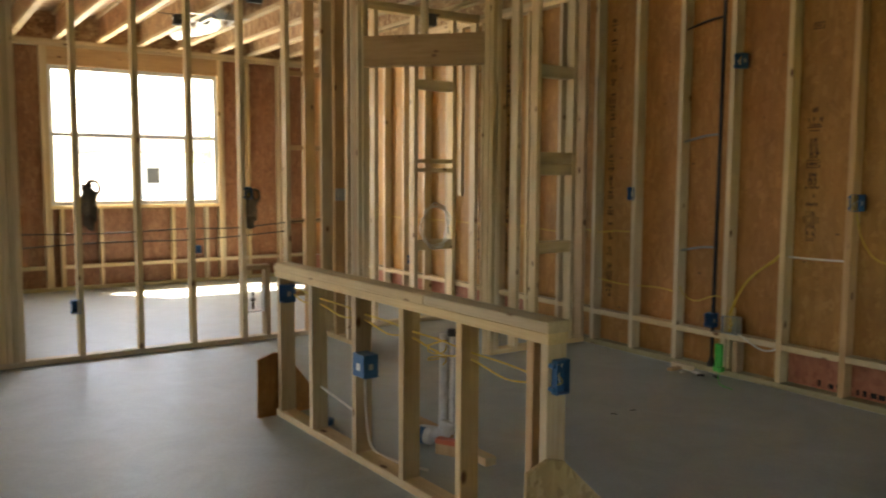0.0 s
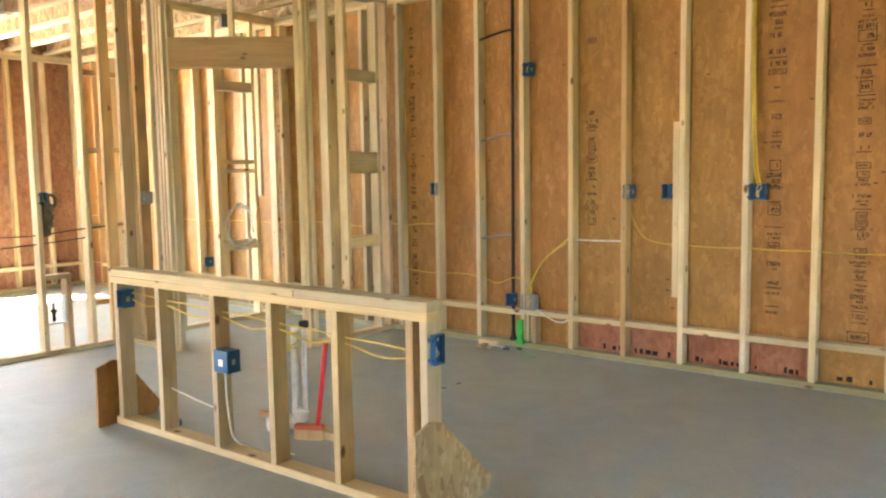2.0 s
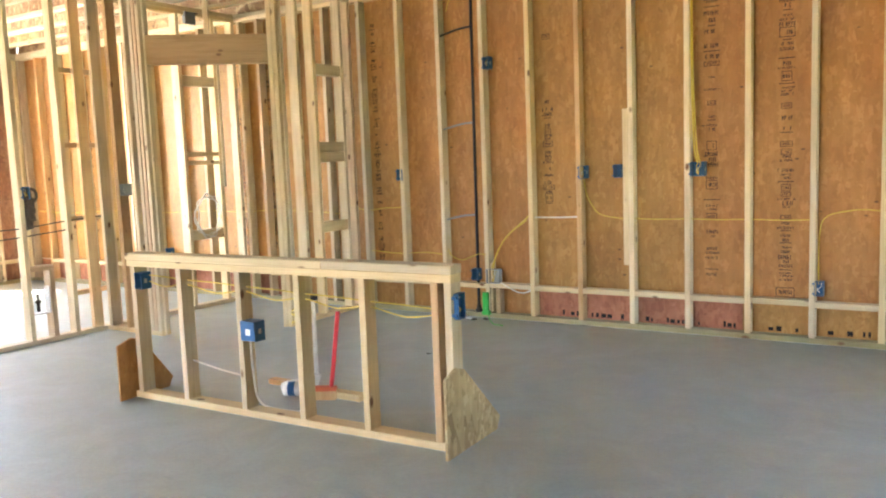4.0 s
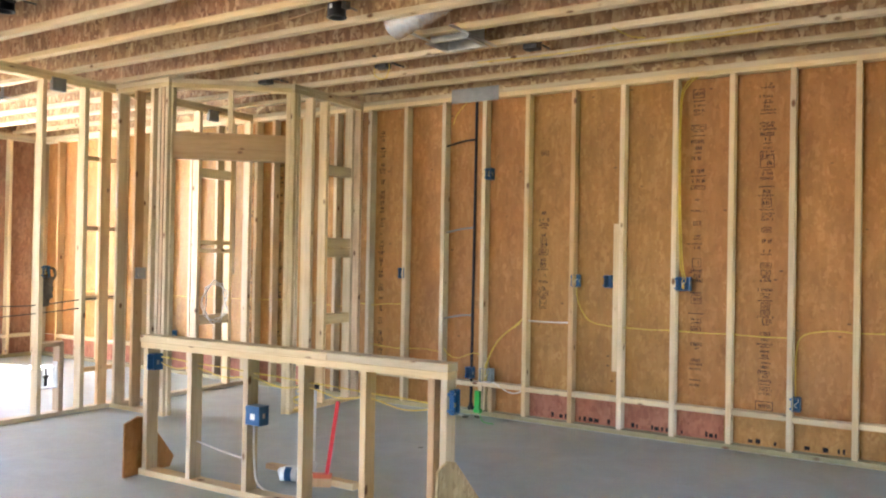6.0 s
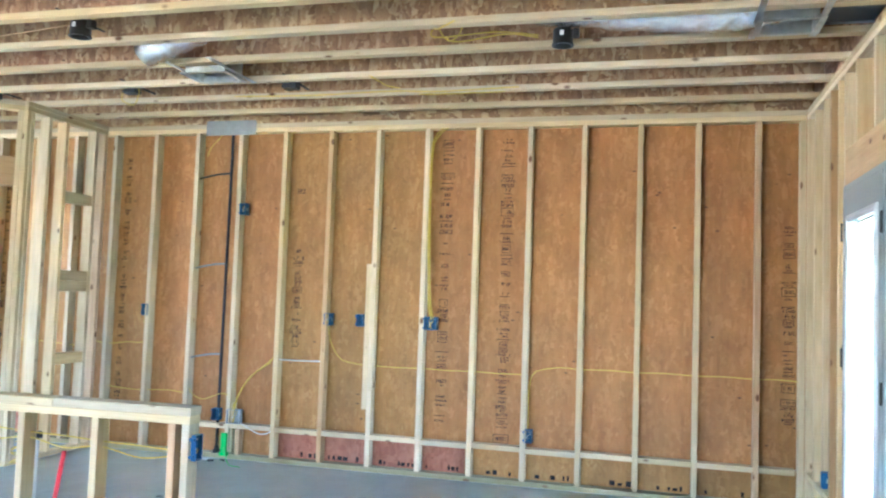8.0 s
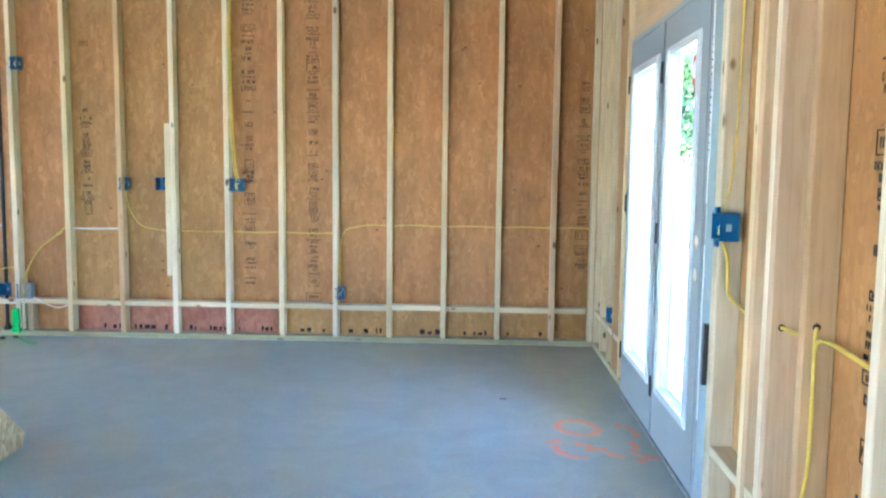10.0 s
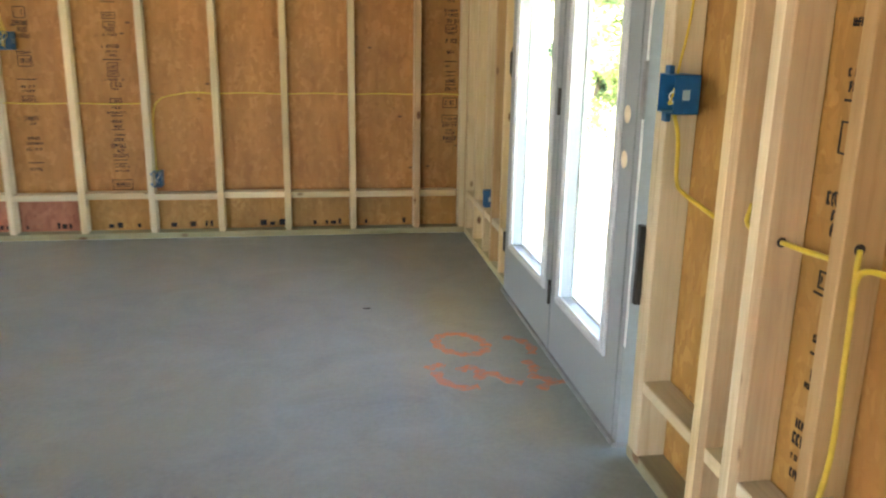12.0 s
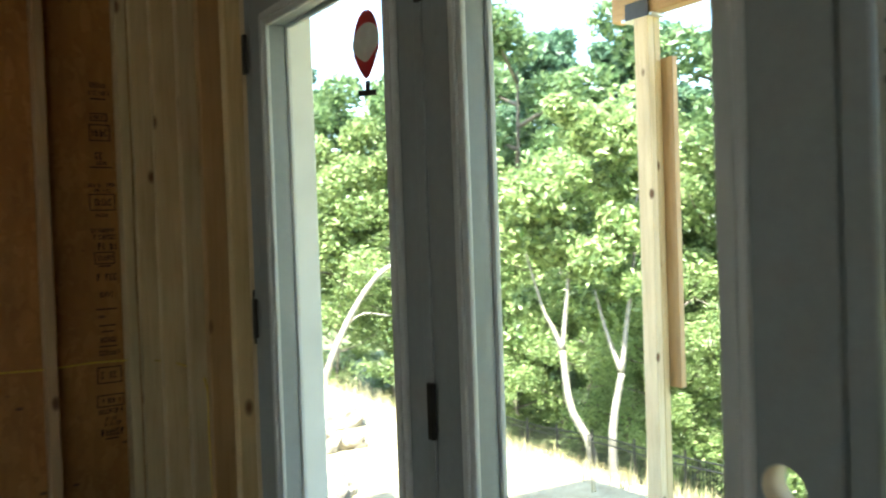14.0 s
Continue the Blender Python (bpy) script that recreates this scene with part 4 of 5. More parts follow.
cable([on_island(*p) for p in ((-4.70, -2.75, 0.25), (-4.5, -2.74, 0.215), (-4.31, -2.75, 0.20))], WHITE_CABLE, 0.005, "white cable slung between two island studs")
cable([on_island(*p) for p in ((-4.25, -2.76, 0.42), (-4.252, -2.75, 0.2), (-4.23, -2.73, 0.06), (-4.12, -2.66, 0.012), (-3.97, -2.6, 0.008))], WHITE_CABLE, 0.006, "white cable that drops to the slab")
broom = holder("broom", (-4.03, -2.36, 0), "red-handled push broom leaning behind the island frame", "broom")
part("handle", tube_mesh("handle", [(-4.06, -2.36, 0.06), (-4.022, -2.36, 0.28), (-3.985, -2.36, 0.50)], 0.0125, RED, 10), broom)
part("head", bevelled("head", [(-0.075, 0.075, -0.024, 0.024, 0.05, 0.075)], ORANGE, 0.006), broom, pose(-4.10, -2.38, 0, 0, 0, 28))
bv, bf = [], []
for i in range(34):
    for j in range(4):
        bx, by = -0.07 + 0.14 * i / 33, -0.018 + 0.036 * j / 3
        box_data(bv, bf, bx - 0.002, bx + 0.002, by - 0.002, by + 0.002, 0.0, 0.052)
part("bristles", mesh_of("bristles", bv, bf, PINE_RED), broom, pose(-4.10, -2.38, 0, 0, 0, 28))
board_thing("wood_offcut", "pale pine off-cut lying behind the island frame", -4.09, -3.88, -2.34, -2.28, 0.0, 0.04)
board_thing("wood_offcut", "brown pine off-cut lying behind the island frame", -4.62, -4.3, -2.28, -2.22, 0.0, 0.03, mat=PINE_RED)
can = holder("sealant_tin", (-4.46, -2.33, 0), "small white tin with a blue band lying behind the island", "tin")
part("tin", lathe("tin", [(0.0, 0.0), (0.038, 0.002), (0.04, 0.01), (0.04, 0.1), (0.036, 0.105), (0.0, 0.106)], PAPER, 18), can, pose(-4.36, -2.42, 0.041, 0, 90, 25))
part("band", lathe("band", [(0.0405, 0.03), (0.0408, 0.031), (0.0408, 0.07), (0.0405, 0.071)], BLUE, 18), can, pose(-4.36, -2.42, 0.041, 0, 90, 25), "blue printed band")
tagged(part("blue_tape_roll", lathe("blue_tape_roll", [(0.025, 0), (0.045, 0.0), (0.045, 0.024), (0.025, 0.024)], BLUE, 20), None, Matrix.Translation((-4.86, -2.66, 0.0))), "roll of blue tape on the slab", "tape")

# orange spray marks by the door
def paint_stroke(points, width=0.05):
    line = smooth_line([(*p, 0) for p in points], 5)
    verts, faces = [], []
    for i, p in enumerate(line):
        d = (line[min(i + 1, len(line) - 1)] - line[max(i - 1, 0)]).normalized()
        side = Vector((-d.y, d.x, 0)) * width * (0.4 + 0.14 * math.sin(i * 1.3))
        verts += [p - side + Vector((0, 0, 0.0012)), p + side + Vector((0, 0, 0.0012)), p - side - Vector((0, 0, 0.004)), p + side - Vector((0, 0, 0.004))]
    for i in range(len(line) - 1):
        a, b = 4 * i, 4 * i + 4
        faces += [(a, b, b + 1, a + 1), (a, a + 2, b + 2, b), (a + 1, b + 1, b + 3, a + 3)]
    return mesh_of("stroke", verts, faces, SPRAY)
def spray_material():
    k = Mat("orange_spray_paint", 0.7)
    f = k.noise(k.coords((1, 1, 1), random_shift=False), 38, 5, 0.7)
    k.color(k.ramp(f, [(0.36, (0.42, 0.35, 0.30)), (0.6, (0.72, 0.26, 0.13))]))
    return k.m
SPRAY = spray_material()
marks = holder("spray_marks", (-0.35, -2.1, 0), "faded orange spray-paint layout marks on the slab", "floor marking")
ring = [(-0.355 + 0.1 * math.cos(a) - 0.02 * math.sin(a), -1.857 + 0.118 * math.sin(a)) for a in (2 * math.pi * k / 11 + 0.4 for k in range(12))]
for pts in (ring, [(-0.16, -1.80), (-0.10, -1.84), (-0.07, -1.92), (-0.085, -2.0)], [(-0.13, -2.06), (-0.11, -2.12), (-0.13, -2.18)],
            [(-0.53, -2.10), (-0.49, -2.07), (-0.455, -2.08)], [(-0.50, -2.13), (-0.49, -2.21), (-0.43, -2.28), (-0.36, -2.28)],
            [(-0.41, -2.13), (-0.37, -2.10), (-0.33, -2.14), (-0.35, -2.20), (-0.29, -2.17), (-0.24, -2.24), (-0.19, -2.27)],
            [(-0.15, -2.20), (-0.10, -2.24), (-0.06, -2.26)], [(-0.14, -2.33), (-0.09, -2.28), (-0.02, -2.27)]):
    part("stroke", paint_stroke([(px, py - 0.055) for px, py in pts]), marks)
for x, y, r in ((-0.72, -1.43, 0), (-4.14, -1.25, 30), (-4.13, -1.11, 80)):
    tagged(part("debris_chip", bevelled("debris_chip", [(-0.018, 0.018, -0.005, 0.005, 0, 0.004)], DARK_METAL, 0.0015), None, pose(x, y, 0.0, 0, 0, r)), "thin dark wood splinter on the slab", "debris", "floor debris")

# ---- ceiling services ----
def recessed_light(x, y, turn=0):
    can = holder("recessed_light", (0, 0, 0), "black recessed can light hung between joists", "recessed light", group="recessed lights")
    part("housing", lathe("housing", [(0.0, 0.085), (0.042, 0.085), (0.052, 0.075), (0.054, 0.0), (0.059, -0.002), (0.059, -0.008), (0.046, -0.008), (0.045, 0.05), (0.0, 0.052)], BLACK, 24), can)
    part("label", bevelled("label", [(-0.010, 0.010, -0.0555, -0.0535, 0.035, 0.06)], PAPER, 0.0005), can, None, "white rating label")
    part("hanger_bar", tube_mesh("hanger_bar", [(0.0, -0.19, 0.085), (0.0, 0.19, 0.085)], 0.005, DARK_METAL, 6, 1), can)
    part("junction_box", bevelled("junction_box", [(0.052, 0.085, -0.022, 0.022, 0.035, 0.08)], DARK_METAL, 0.003), can)
    can.matrix_basis = pose(x, y, PLATE - 0.045, 0, 0, turn)
    return can


recessed_light(-4.04, -2.37)
recessed_light(-1.49, -1.83)
recessed_light(-5.66, -3.40)
recessed_light(-8.9, -2.2)
for x, y in ((-4.62, -1.13), (-3.40, -1.10), (-5.82, -1.13)):
    w = holder("ceiling_box", (x, y, PLATE), "flat black ceiling box screwed between joists", "ceiling box", group="ceiling boxes")
    part("body", bevelled("body", [(x - 0.052, x + 0.052, y - 0.04, y + 0.04, PLATE - 0.028, PLATE + 0.035)], BLACK, 0.006), w)
    part("mount_bar", bevelled("mount_bar", [(x - 0.008, x + 0.008, y - 0.13, y + 0.27, PLATE + 0.036, PLATE + 0.044)], DARK_METAL, 0.001), w)


def duct_boot(x0, x1, y0, y1, run_to, label):
    boot = holder("duct_boot", ((x0 + x1) / 2, (y0 + y1) / 2, PLATE), label, "duct", group="air ducts")
    t = 0.002
    z0, z1 = PLATE - 0.03, PLATE + 0.12
    part("collar", bevelled("collar", [(x0, x0 + t, y0, y1, z0, z1), (x1 - t, x1, y0, y1, z0, z1), (x0, x1, y0, y0 + t, z0, z1), (x0, x1, y1 - t, y1, z0, z1), (x0, x1, y0, y1, z1 - t, z1)], STEEL, 0.0006), boot)
    part("flange", bevelled("flange", [(x0 - 0.03, x1 + 0.03, y0 - 0.025, y0, z0, z0 + 0.003), (x0 - 0.03, x1 + 0.03, y1, y1 + 0.025, z0, z0 + 0.003), (x0 - 0.03, x0, y0, y1, z0, z0 + 0.003), (x1, x1 + 0.03, y0, y1, z0, z0 + 0.003)], STEEL, 0.0008), boot)
    for x in (x0 - 0.02, x1 + 0.02):
        part("hanger_strap", bevelled("hanger_strap", [(x - 0.016, x + 0.016, y0 - 0.24, y1 + 0.13, PLATE - 0.006, PLATE - 0.003)], STEEL, 0.0008), boot)
    pts = [Vector(p) for p in run_to]
    line = smooth_line(pts, 14)
    sides, verts, faces = 16, [], []
    for i, p in enumerate(line):
        d = (line[min(i + 1, len(line) - 1)] - line[max(i - 1, 0)]).normalized()
        u = d.cross(Vector((0, 0, 1))).normalized()
        w = d.cross(u)
        r = 0.088 * (1 + 0.05 * (i % 2)) * (0.45 if i == 0 else 1)
        verts += [p + (u * math.cos(a) + w * math.sin(a)) * r * (1 + 0.07 * math.sin(3 * a + i)) for a in (2 * math.pi * k / sides for k in range(sides))]
    for i in range(len(line) - 1):
        faces += [(i * sides + k, i * sides + (k + 1) % sides, (i + 1) * sides + (k + 1) % sides, (i + 1) * sides + k) for k in range(sides)]
    faces += [tuple(range(sides - 1, -1, -1)), tuple(range((len(line) - 1) * sides, len(line) * sides))]
    part("foil_hose", mesh_of("foil_hose", verts, faces, FOIL, True), boot, None, "crinkled foil flexible hose")
    return boot


duct_boot(-3.92, -3.64, -1.55, -1.33, [(-4.02, -1.84, PLATE + 0.03), (-3.92, -1.85, PLATE + 0.05), (-3.75, -1.86, PLATE + 0.10), (-3.4, -1.86, PLATE + 0.19), (-2.5, -1.86, PLATE + 0.21)], "galvanised duct boot and foil hose between ceiling joists")
duct_boot(-0.52, -0.27, -1.98, -1.78, [(-0.42, -1.86, PLATE + 0.10), (-0.6, -1.86, PLATE + 0.07), (-0.85, -1.86, PLATE + 0.07), (-1.2, -1.86, PLATE + 0.10), (-2.0, -1.86, PLATE + 0.2)], "galvanised duct boot by the east wall with foil hose")
duct_boot(-8.9, -8.55, -2.0, -1.78, [(-8.5, -1.93, PLATE + 0.08), (-8.8, -1.85, PLATE + 0.02), (-9.3, -1.86, PLATE + 0.03), (-10.2, -1.86, PLATE + 0.1)], "foil hose and boot over the west room")
cable([(-4.0, -2.35, PLATE + 0.05), (-3.9, -2.30, PLATE + 0.1), (-3.84, -2.26, PLATE + 0.2)], label="yellow cable feeding a can light")
cable([(-4.12, -2.35, PLATE + 0.03), (-4.7, -2.24, PLATE + 0.03), (-5.3, -2.23, PLATE + 0.01), (-5.7, -2.22, PLATE + 0.05)], PINE_RED, 0.004, "thin brown cable along a joist")
for k in range(2):
    cable([(-1.62, -1.83, PLATE + 0.0 + 0.012 * k), (-1.8 - 0.05 * k, -1.82, PLATE + 0.03 + 0.015 * k), (-2.1 - 0.1 * k, -1.8, PLATE + 0.01 + 0.03 * k), (-2.2, -1.79, PLATE + 0.12)], label="yellow cable feeding a can light")
cable([(-2.12, -1.85, PLATE + 0.02), (-2.08, -1.9, PLATE - 0.02), (-2.02, -1.93, PLATE + 0.02), (-2.0, -1.98, PLATE + 0.1)])
cable([(-4.0, -0.787, PLATE + 0.02), (-3.4, -0.788, PLATE + 0.008), (-2.8, -0.787, PLATE + 0.02), (-2.45, -0.787, PLATE + 0.006), (-1.9, -0.788, PLATE + 0.02)], label="yellow cable stapled along a joist flange")
cable([(-2.6, -0.76, PLATE - 0.003), (-2.3, -0.75, PLATE - 0.003), (-2.0, -0.76, PLATE - 0.003)], label="yellow cable stapled along a joist flange")
cable([(-4.66, -1.17, PLATE), (-4.70, -1.12, PLATE - 0.07), (-4.62, -1.1, PLATE - 0.10), (-4.56, -1.13, PLATE - 0.03), (-4.58, -1.12, PLATE + 0.03)], label="loop of yellow cable hanging from a ceiling box")
cable([(-2.66, -1.0, PLATE - 0.02), (-2.72, -1.1, PLATE - 0.025), (-2.78, -1.26, PLATE - 0.003)], label="short yellow cable tail on the joists")
cable([(-2.0, -2.15, PLATE + 0.0), (-2.1, -2.1, PLATE - 0.02), (-2.15, -2.02, PLATE + 0.02)], label="short yellow cable tail on the joists")

plenum = holder("plenum_panel", (-0.13, -1.86, PLATE), "dark blue-grey sheet closing the joist bay by the wall", "duct")
part("sheet", bevelled("sheet", [(-0.235, 0.03, -2.03, -1.685, PLATE + 0.05, PLATE + 0.056)], plain("blue_grey_sheet", (0.045, 0.06, 0.085), 0.55, 0, 0.15, 9), 0.001), plenum)
for y in (-2.034, -1.681):
    part("edge_strip", bevelled("edge_strip", [(-0.235, 0.03, y - 0.003, y + 0.003, PLATE + 0.04, PLATE + 0.1)], STRAP, 0.0008), plenum)

# ---- stamped marks on the strand board ----
def stamp(parent, m, z0, z1, width, seed, density=1.0):
    """Rows of illegible stamping: rules, frames and word bars, in the board's own plane (x across, z up)."""
    rng = random.Random(seed)
    v, f = [], []
    y0, y1 = -0.0012, 0.002

    def words(w, h, z):
        """A line of short upright letter-like bars, broken into words."""
        x = -w / 2 + rng.uniform(0, 0.01)
        while x < w / 2 - 0.004:
            lw = h * rng.uniform(0.22, 0.42)
            if rng.random() < 0.85:
                stem = lw * rng.uniform(0.42, 0.6)
                box_data(v, f, x, x + stem, y0, y1, z - h, z)
                for zz in rng.sample((z - h, z - h * 0.58, z - h * 0.22), 2):
                    box_data(v, f, x + stem, min(x + lw, w / 2), y0, y1, zz, zz + h * 0.28)
            x += lw + h * rng.uniform(0.12, 0.3)

    z = z1
    while z > z0:
        kind, h = rng.random(), rng.choice((0.013, 0.016, 0.02, 0.027))
        w = width * rng.uniform(0.45, 1.0)
        if kind < 0.16:
            box_data(v, f, -w / 2, w / 2, y0, y1, z - 0.005, z)
        elif kind < 0.30:
            hh = h * 2.4
            for a in ((-w / 2, w / 2, z - 0.004, z), (-w / 2, w / 2, z - hh, z - hh + 0.004), (-w / 2, -w / 2 + 0.004, z - hh, z), (w / 2 - 0.004, w / 2, z - hh, z)):
                box_data(v, f, a[0], a[1], y0, y1, a[2], a[3])
            words(w * 0.75, h, z - hh * 0.3)
            h = hh
        else:
            words(w, h, z)
        z -= h + rng.choice((0.008, 0.012, 0.02, 0.07)) / density
    return part("ink_stamp", mesh_of("ink_stamp", v, f, INK_FADED), parent, m, "dark stamped print on the board")


def faded_ink():
    k = Mat("faded_ink", 0.8)
    f = k.noise(k.coords((1, 1, 1)), 70, 4, 0.7)
    k.color(k.ramp(f, [(0.5, (0.008, 0.006, 0.005)), (0.8, (0.04, 0.02, 0.01))]))
    return k.m


INK_FADED = faded_ink()
on_north = lambda x: Matrix.Translation((x, D - 0.0005, 0))
for x, z0, z1, w, dens in ((-3.845, 0.90, 1.73, 0.10, 2.2), (-2.60, 0.42, 2.62, 0.11, 1.0), (-2.115, 0.30, 2.62, 0.12, 1.5), (-0.095, 0.58, 1.96, 0.10, 1.6), (-5.50, 0.4, 2.5, 0.07, 1.2),
                           (-6.78, 0.5, 2.5, 0.08, 1.0), (-7.19, 0.5, 2.5, 0.08, 0.9), (-9.65, 0.6, 2.4, 0.1, 0.9), (-8.9, 0.6, 2.5, 0.1, 0.8)):
    stamp(wall_n, on_north(x), z0, z1, w, int(-x * 100), dens)
stamp(wall_n, on_north(-3.845), 2.19, 2.23, 0.10, 3)
rng = random.Random(8)
v, f = [], []
x = -3.75
while x < -0.35:
    w, h = rng.uniform(0.012, 0.04), rng.uniform(0.02, 0.04)
    if rng.random() < 0.62 and min(abs(x - s) for s in STUD_X) > 0.05:
        box_data(v, f, x, x + w, -0.0012, 0.002, 0.052, 0.052 + h)
    x += w + rng.uniform(0.008, 0.03)
part("ink_stamp", mesh_of("ink_stamp", v, f, INK_FADED), wall_n, Matrix.Translation((0, D - 0.0005, 0)), "dark stamped print along the sill strip")
on_east = lambda y: Matrix.Translation((D - 0.0005, y, 0)) @ pose(0, 0, 0, 0, 0, -90)
stamp(wall_e, on_east(-3.60), 0.3, 2.5, 0.09, 21, 0.9)
stamp(wall_e, on_east(-3.95), 0.3, 2.5, 0.10, 22, 0.8)
text = bpy.data.curves.new("date_stamp", "FONT")
text.body, text.size, text.extrude, text.align_x, text.align_y = "DEC", 0.05, 0.0006, "CENTER", "CENTER"
text.materials.append(INK)
stamped = new("date_stamp", text)
stamped.matrix_basis = Matrix.Translation((D - 0.003, -3.60, 0.93)) @ pose(0, 0, 0, 90, 0, -90) @ pose(0, 0, 0, 0, 0, -90)
put(stamped, wall_e)

# ---- glazed double door ----
door = holder("door_1", (0, -2.035, 0), "closed double door with full glass in grey-white leaves", "door", "structure")
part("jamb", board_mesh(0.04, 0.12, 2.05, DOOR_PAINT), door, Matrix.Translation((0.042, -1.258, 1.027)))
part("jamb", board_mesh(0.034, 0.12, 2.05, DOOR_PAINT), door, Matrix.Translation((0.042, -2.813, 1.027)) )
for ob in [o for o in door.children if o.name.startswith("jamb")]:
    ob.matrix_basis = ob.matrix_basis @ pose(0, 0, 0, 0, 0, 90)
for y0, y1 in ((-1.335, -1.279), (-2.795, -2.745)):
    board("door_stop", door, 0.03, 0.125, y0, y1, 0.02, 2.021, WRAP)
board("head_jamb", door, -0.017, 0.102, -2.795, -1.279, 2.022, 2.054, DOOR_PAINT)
board("threshold", door, -0.03, 0.12, -2.83, -1.24, 0.0, 0.018, STRAP)


def leaf(y_in, y_out, z0, z1, gy0, gy1, gz0, gz1, holes):
    """A leaf between y_in > y_out with a pane gy0 > gy1; holes: bored circles (y, z)."""
    thick = (-0.02, 0.025)
    v, f = [], []
    box_data(v, f, *thick, y_out, y_in, z0, gz0)
    box_data(v, f, *thick, y_out, y_in, gz1, z1)
    box_data(v, f, *thick, gy0, y_in, gz0, gz1)
    if not holes:
        box_data(v, f, *thick, y_out, gy1, gz0, gz1)
    else:
        r, half, zc = 0.027, 0.05, gz0
        for hy, hz in sorted(holes, key=lambda q: q[1]):
            box_data(v, f, *thick, y_out, gy1, zc, hz - half)
            n, k = 32, len(v)
            outer, inner = [], []
            for i in range(n):
                a = 2 * math.pi * i / n
                c, s = math.cos(a), math.sin(a)
                big = 1 / max(abs(c), abs(s))
                py = hy + c * big * half if abs(c * big) < 0.999 else (gy1 if c > 0 else y_out)
                py = min(max(hy + c * big * (gy1 - hy if c > 0 else hy - y_out), y_out), gy1)
                outer.append((py, hz + s * big * half))
                inner.append((hy + c * r, hz + s * r))
            for x in thick:
                v += [(x, *p) for p in outer] + [(x, *p) for p in inner]
            for i in range(n):
                j = (i + 1) % n
                f += [(k + i, k + n + i, k + n + j, k + j), (k + 2 * n + i, k + 2 * n + j, k + 3 * n + j, k + 3 * n + i), (k + n + i, k + 3 * n + i, k + 3 * n + j, k + n + j), (k + i, k + j, k + 2 * n + j, k + 2 * n + i)]
            zc = hz + half
        box_data(v, f, *thick, y_out, gy1, zc, gz1)
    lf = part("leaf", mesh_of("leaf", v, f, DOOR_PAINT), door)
    b, w = 0.011, 0.03
    for xa, xb in ((-0.02 - b, -0.0198), (0.0248, 0.025 + b)):
        part("glazing_bead", bevelled("glazing_bead", [(xa, xb, gy0 - 0.008, gy0 + w, gz0 - w, gz1 + w), (xa, xb, gy1 - w, gy1 + 0.008, gz0 - w, gz1 + w), (xa, xb, gy1 + 0.008, gy0 - 0.008, gz0 - w, gz0 + 0.008), (xa, xb, gy1 + 0.008, gy0 - 0.008, gz1 - 0.008, gz1 + w)], VINYL, 0.004), lf)
    b2, w2 = 0.017, 0.014
    part("bead_ridge", bevelled("bead_ridge", [(-0.02 - b2, -0.0302, gy0 + 0.006, gy0 + 0.006 + w2, gz0 - 0.02, gz1 + 0.02), (-0.02 - b2, -0.0302, gy1 - 0.006 - w2, gy1 - 0.006, gz0 - 0.02, gz1 + 0.02), (-0.02 - b2, -0.0302, gy1 - 0.006, gy0 + 0.006, gz0 - 0.02, gz0 - 0.006), (-0.02 - b2, -0.0302, gy1 - 0.006, gy0 + 0.006, gz1 + 0.006, gz1 + 0.02)], VINYL, 0.003), lf)
    for hy, hz in holes:
        ring = [(hy + r * math.cos(math.pi * i / 16), hz + r * math.sin(math.pi * i / 16)) for r in (0.0268, 0.0262) for i in range(32)]
        bore_v = [(x, *p) for x in (-0.0195, 0.0245) for p in ring]
        bore_f = []
        for i in range(32):
            j = (i + 1) % 32
            bore_f += [(i, j, 64 + j, 64 + i), (32 + i, 96 + i, 96 + j, 32 + j), (i, 32 + i, 32 + j, j), (64 + i, 64 + j, 96 + j, 96 + i)]
        part("lock_bore", mesh_of("lock_bore", bore_v, bore_f, PALE_WOOD, True), lf, None, "raw pale wood inside the lock bore")
    pv, pf = [], []
    box_data(pv, pf, 0.0, 0.005, gy1 - 0.006, gy0 + 0.006, gz0 - 0.006, gz1 + 0.006)
    pane = part("pane", mesh_of("pane", pv, pf, GLASS), lf)
    pane.visible_shadow = False
    return lf


GZ0, GZ1 = 0.285, 1.85
leaf_l = leaf(-1.283, -2.048, 0.022, 2.018, -1.395, -1.95, GZ0, GZ1, [])
leaf_r = leaf(-2.056, -2.793, 0.022, 2.018, -2.18, -2.665, GZ0, GZ1, [(-2.726, 0.905), (-2.726, 1.04)])
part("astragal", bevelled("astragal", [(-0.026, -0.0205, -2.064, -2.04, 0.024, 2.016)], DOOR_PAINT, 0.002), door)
for y, z in ((-2.066, 0.27), (-2.066, 1.02), (-2.066, 1.78), (-1.272, 1.13), (-1.268, 0.27), (-1.268, 1.8)):
    hinge = part("hinge", bevelled("hinge", [(-0.036, -0.0265, y - 0.009, y + 0.009, z - 0.05, z + 0.05)], DARK_METAL, 0.003), door)
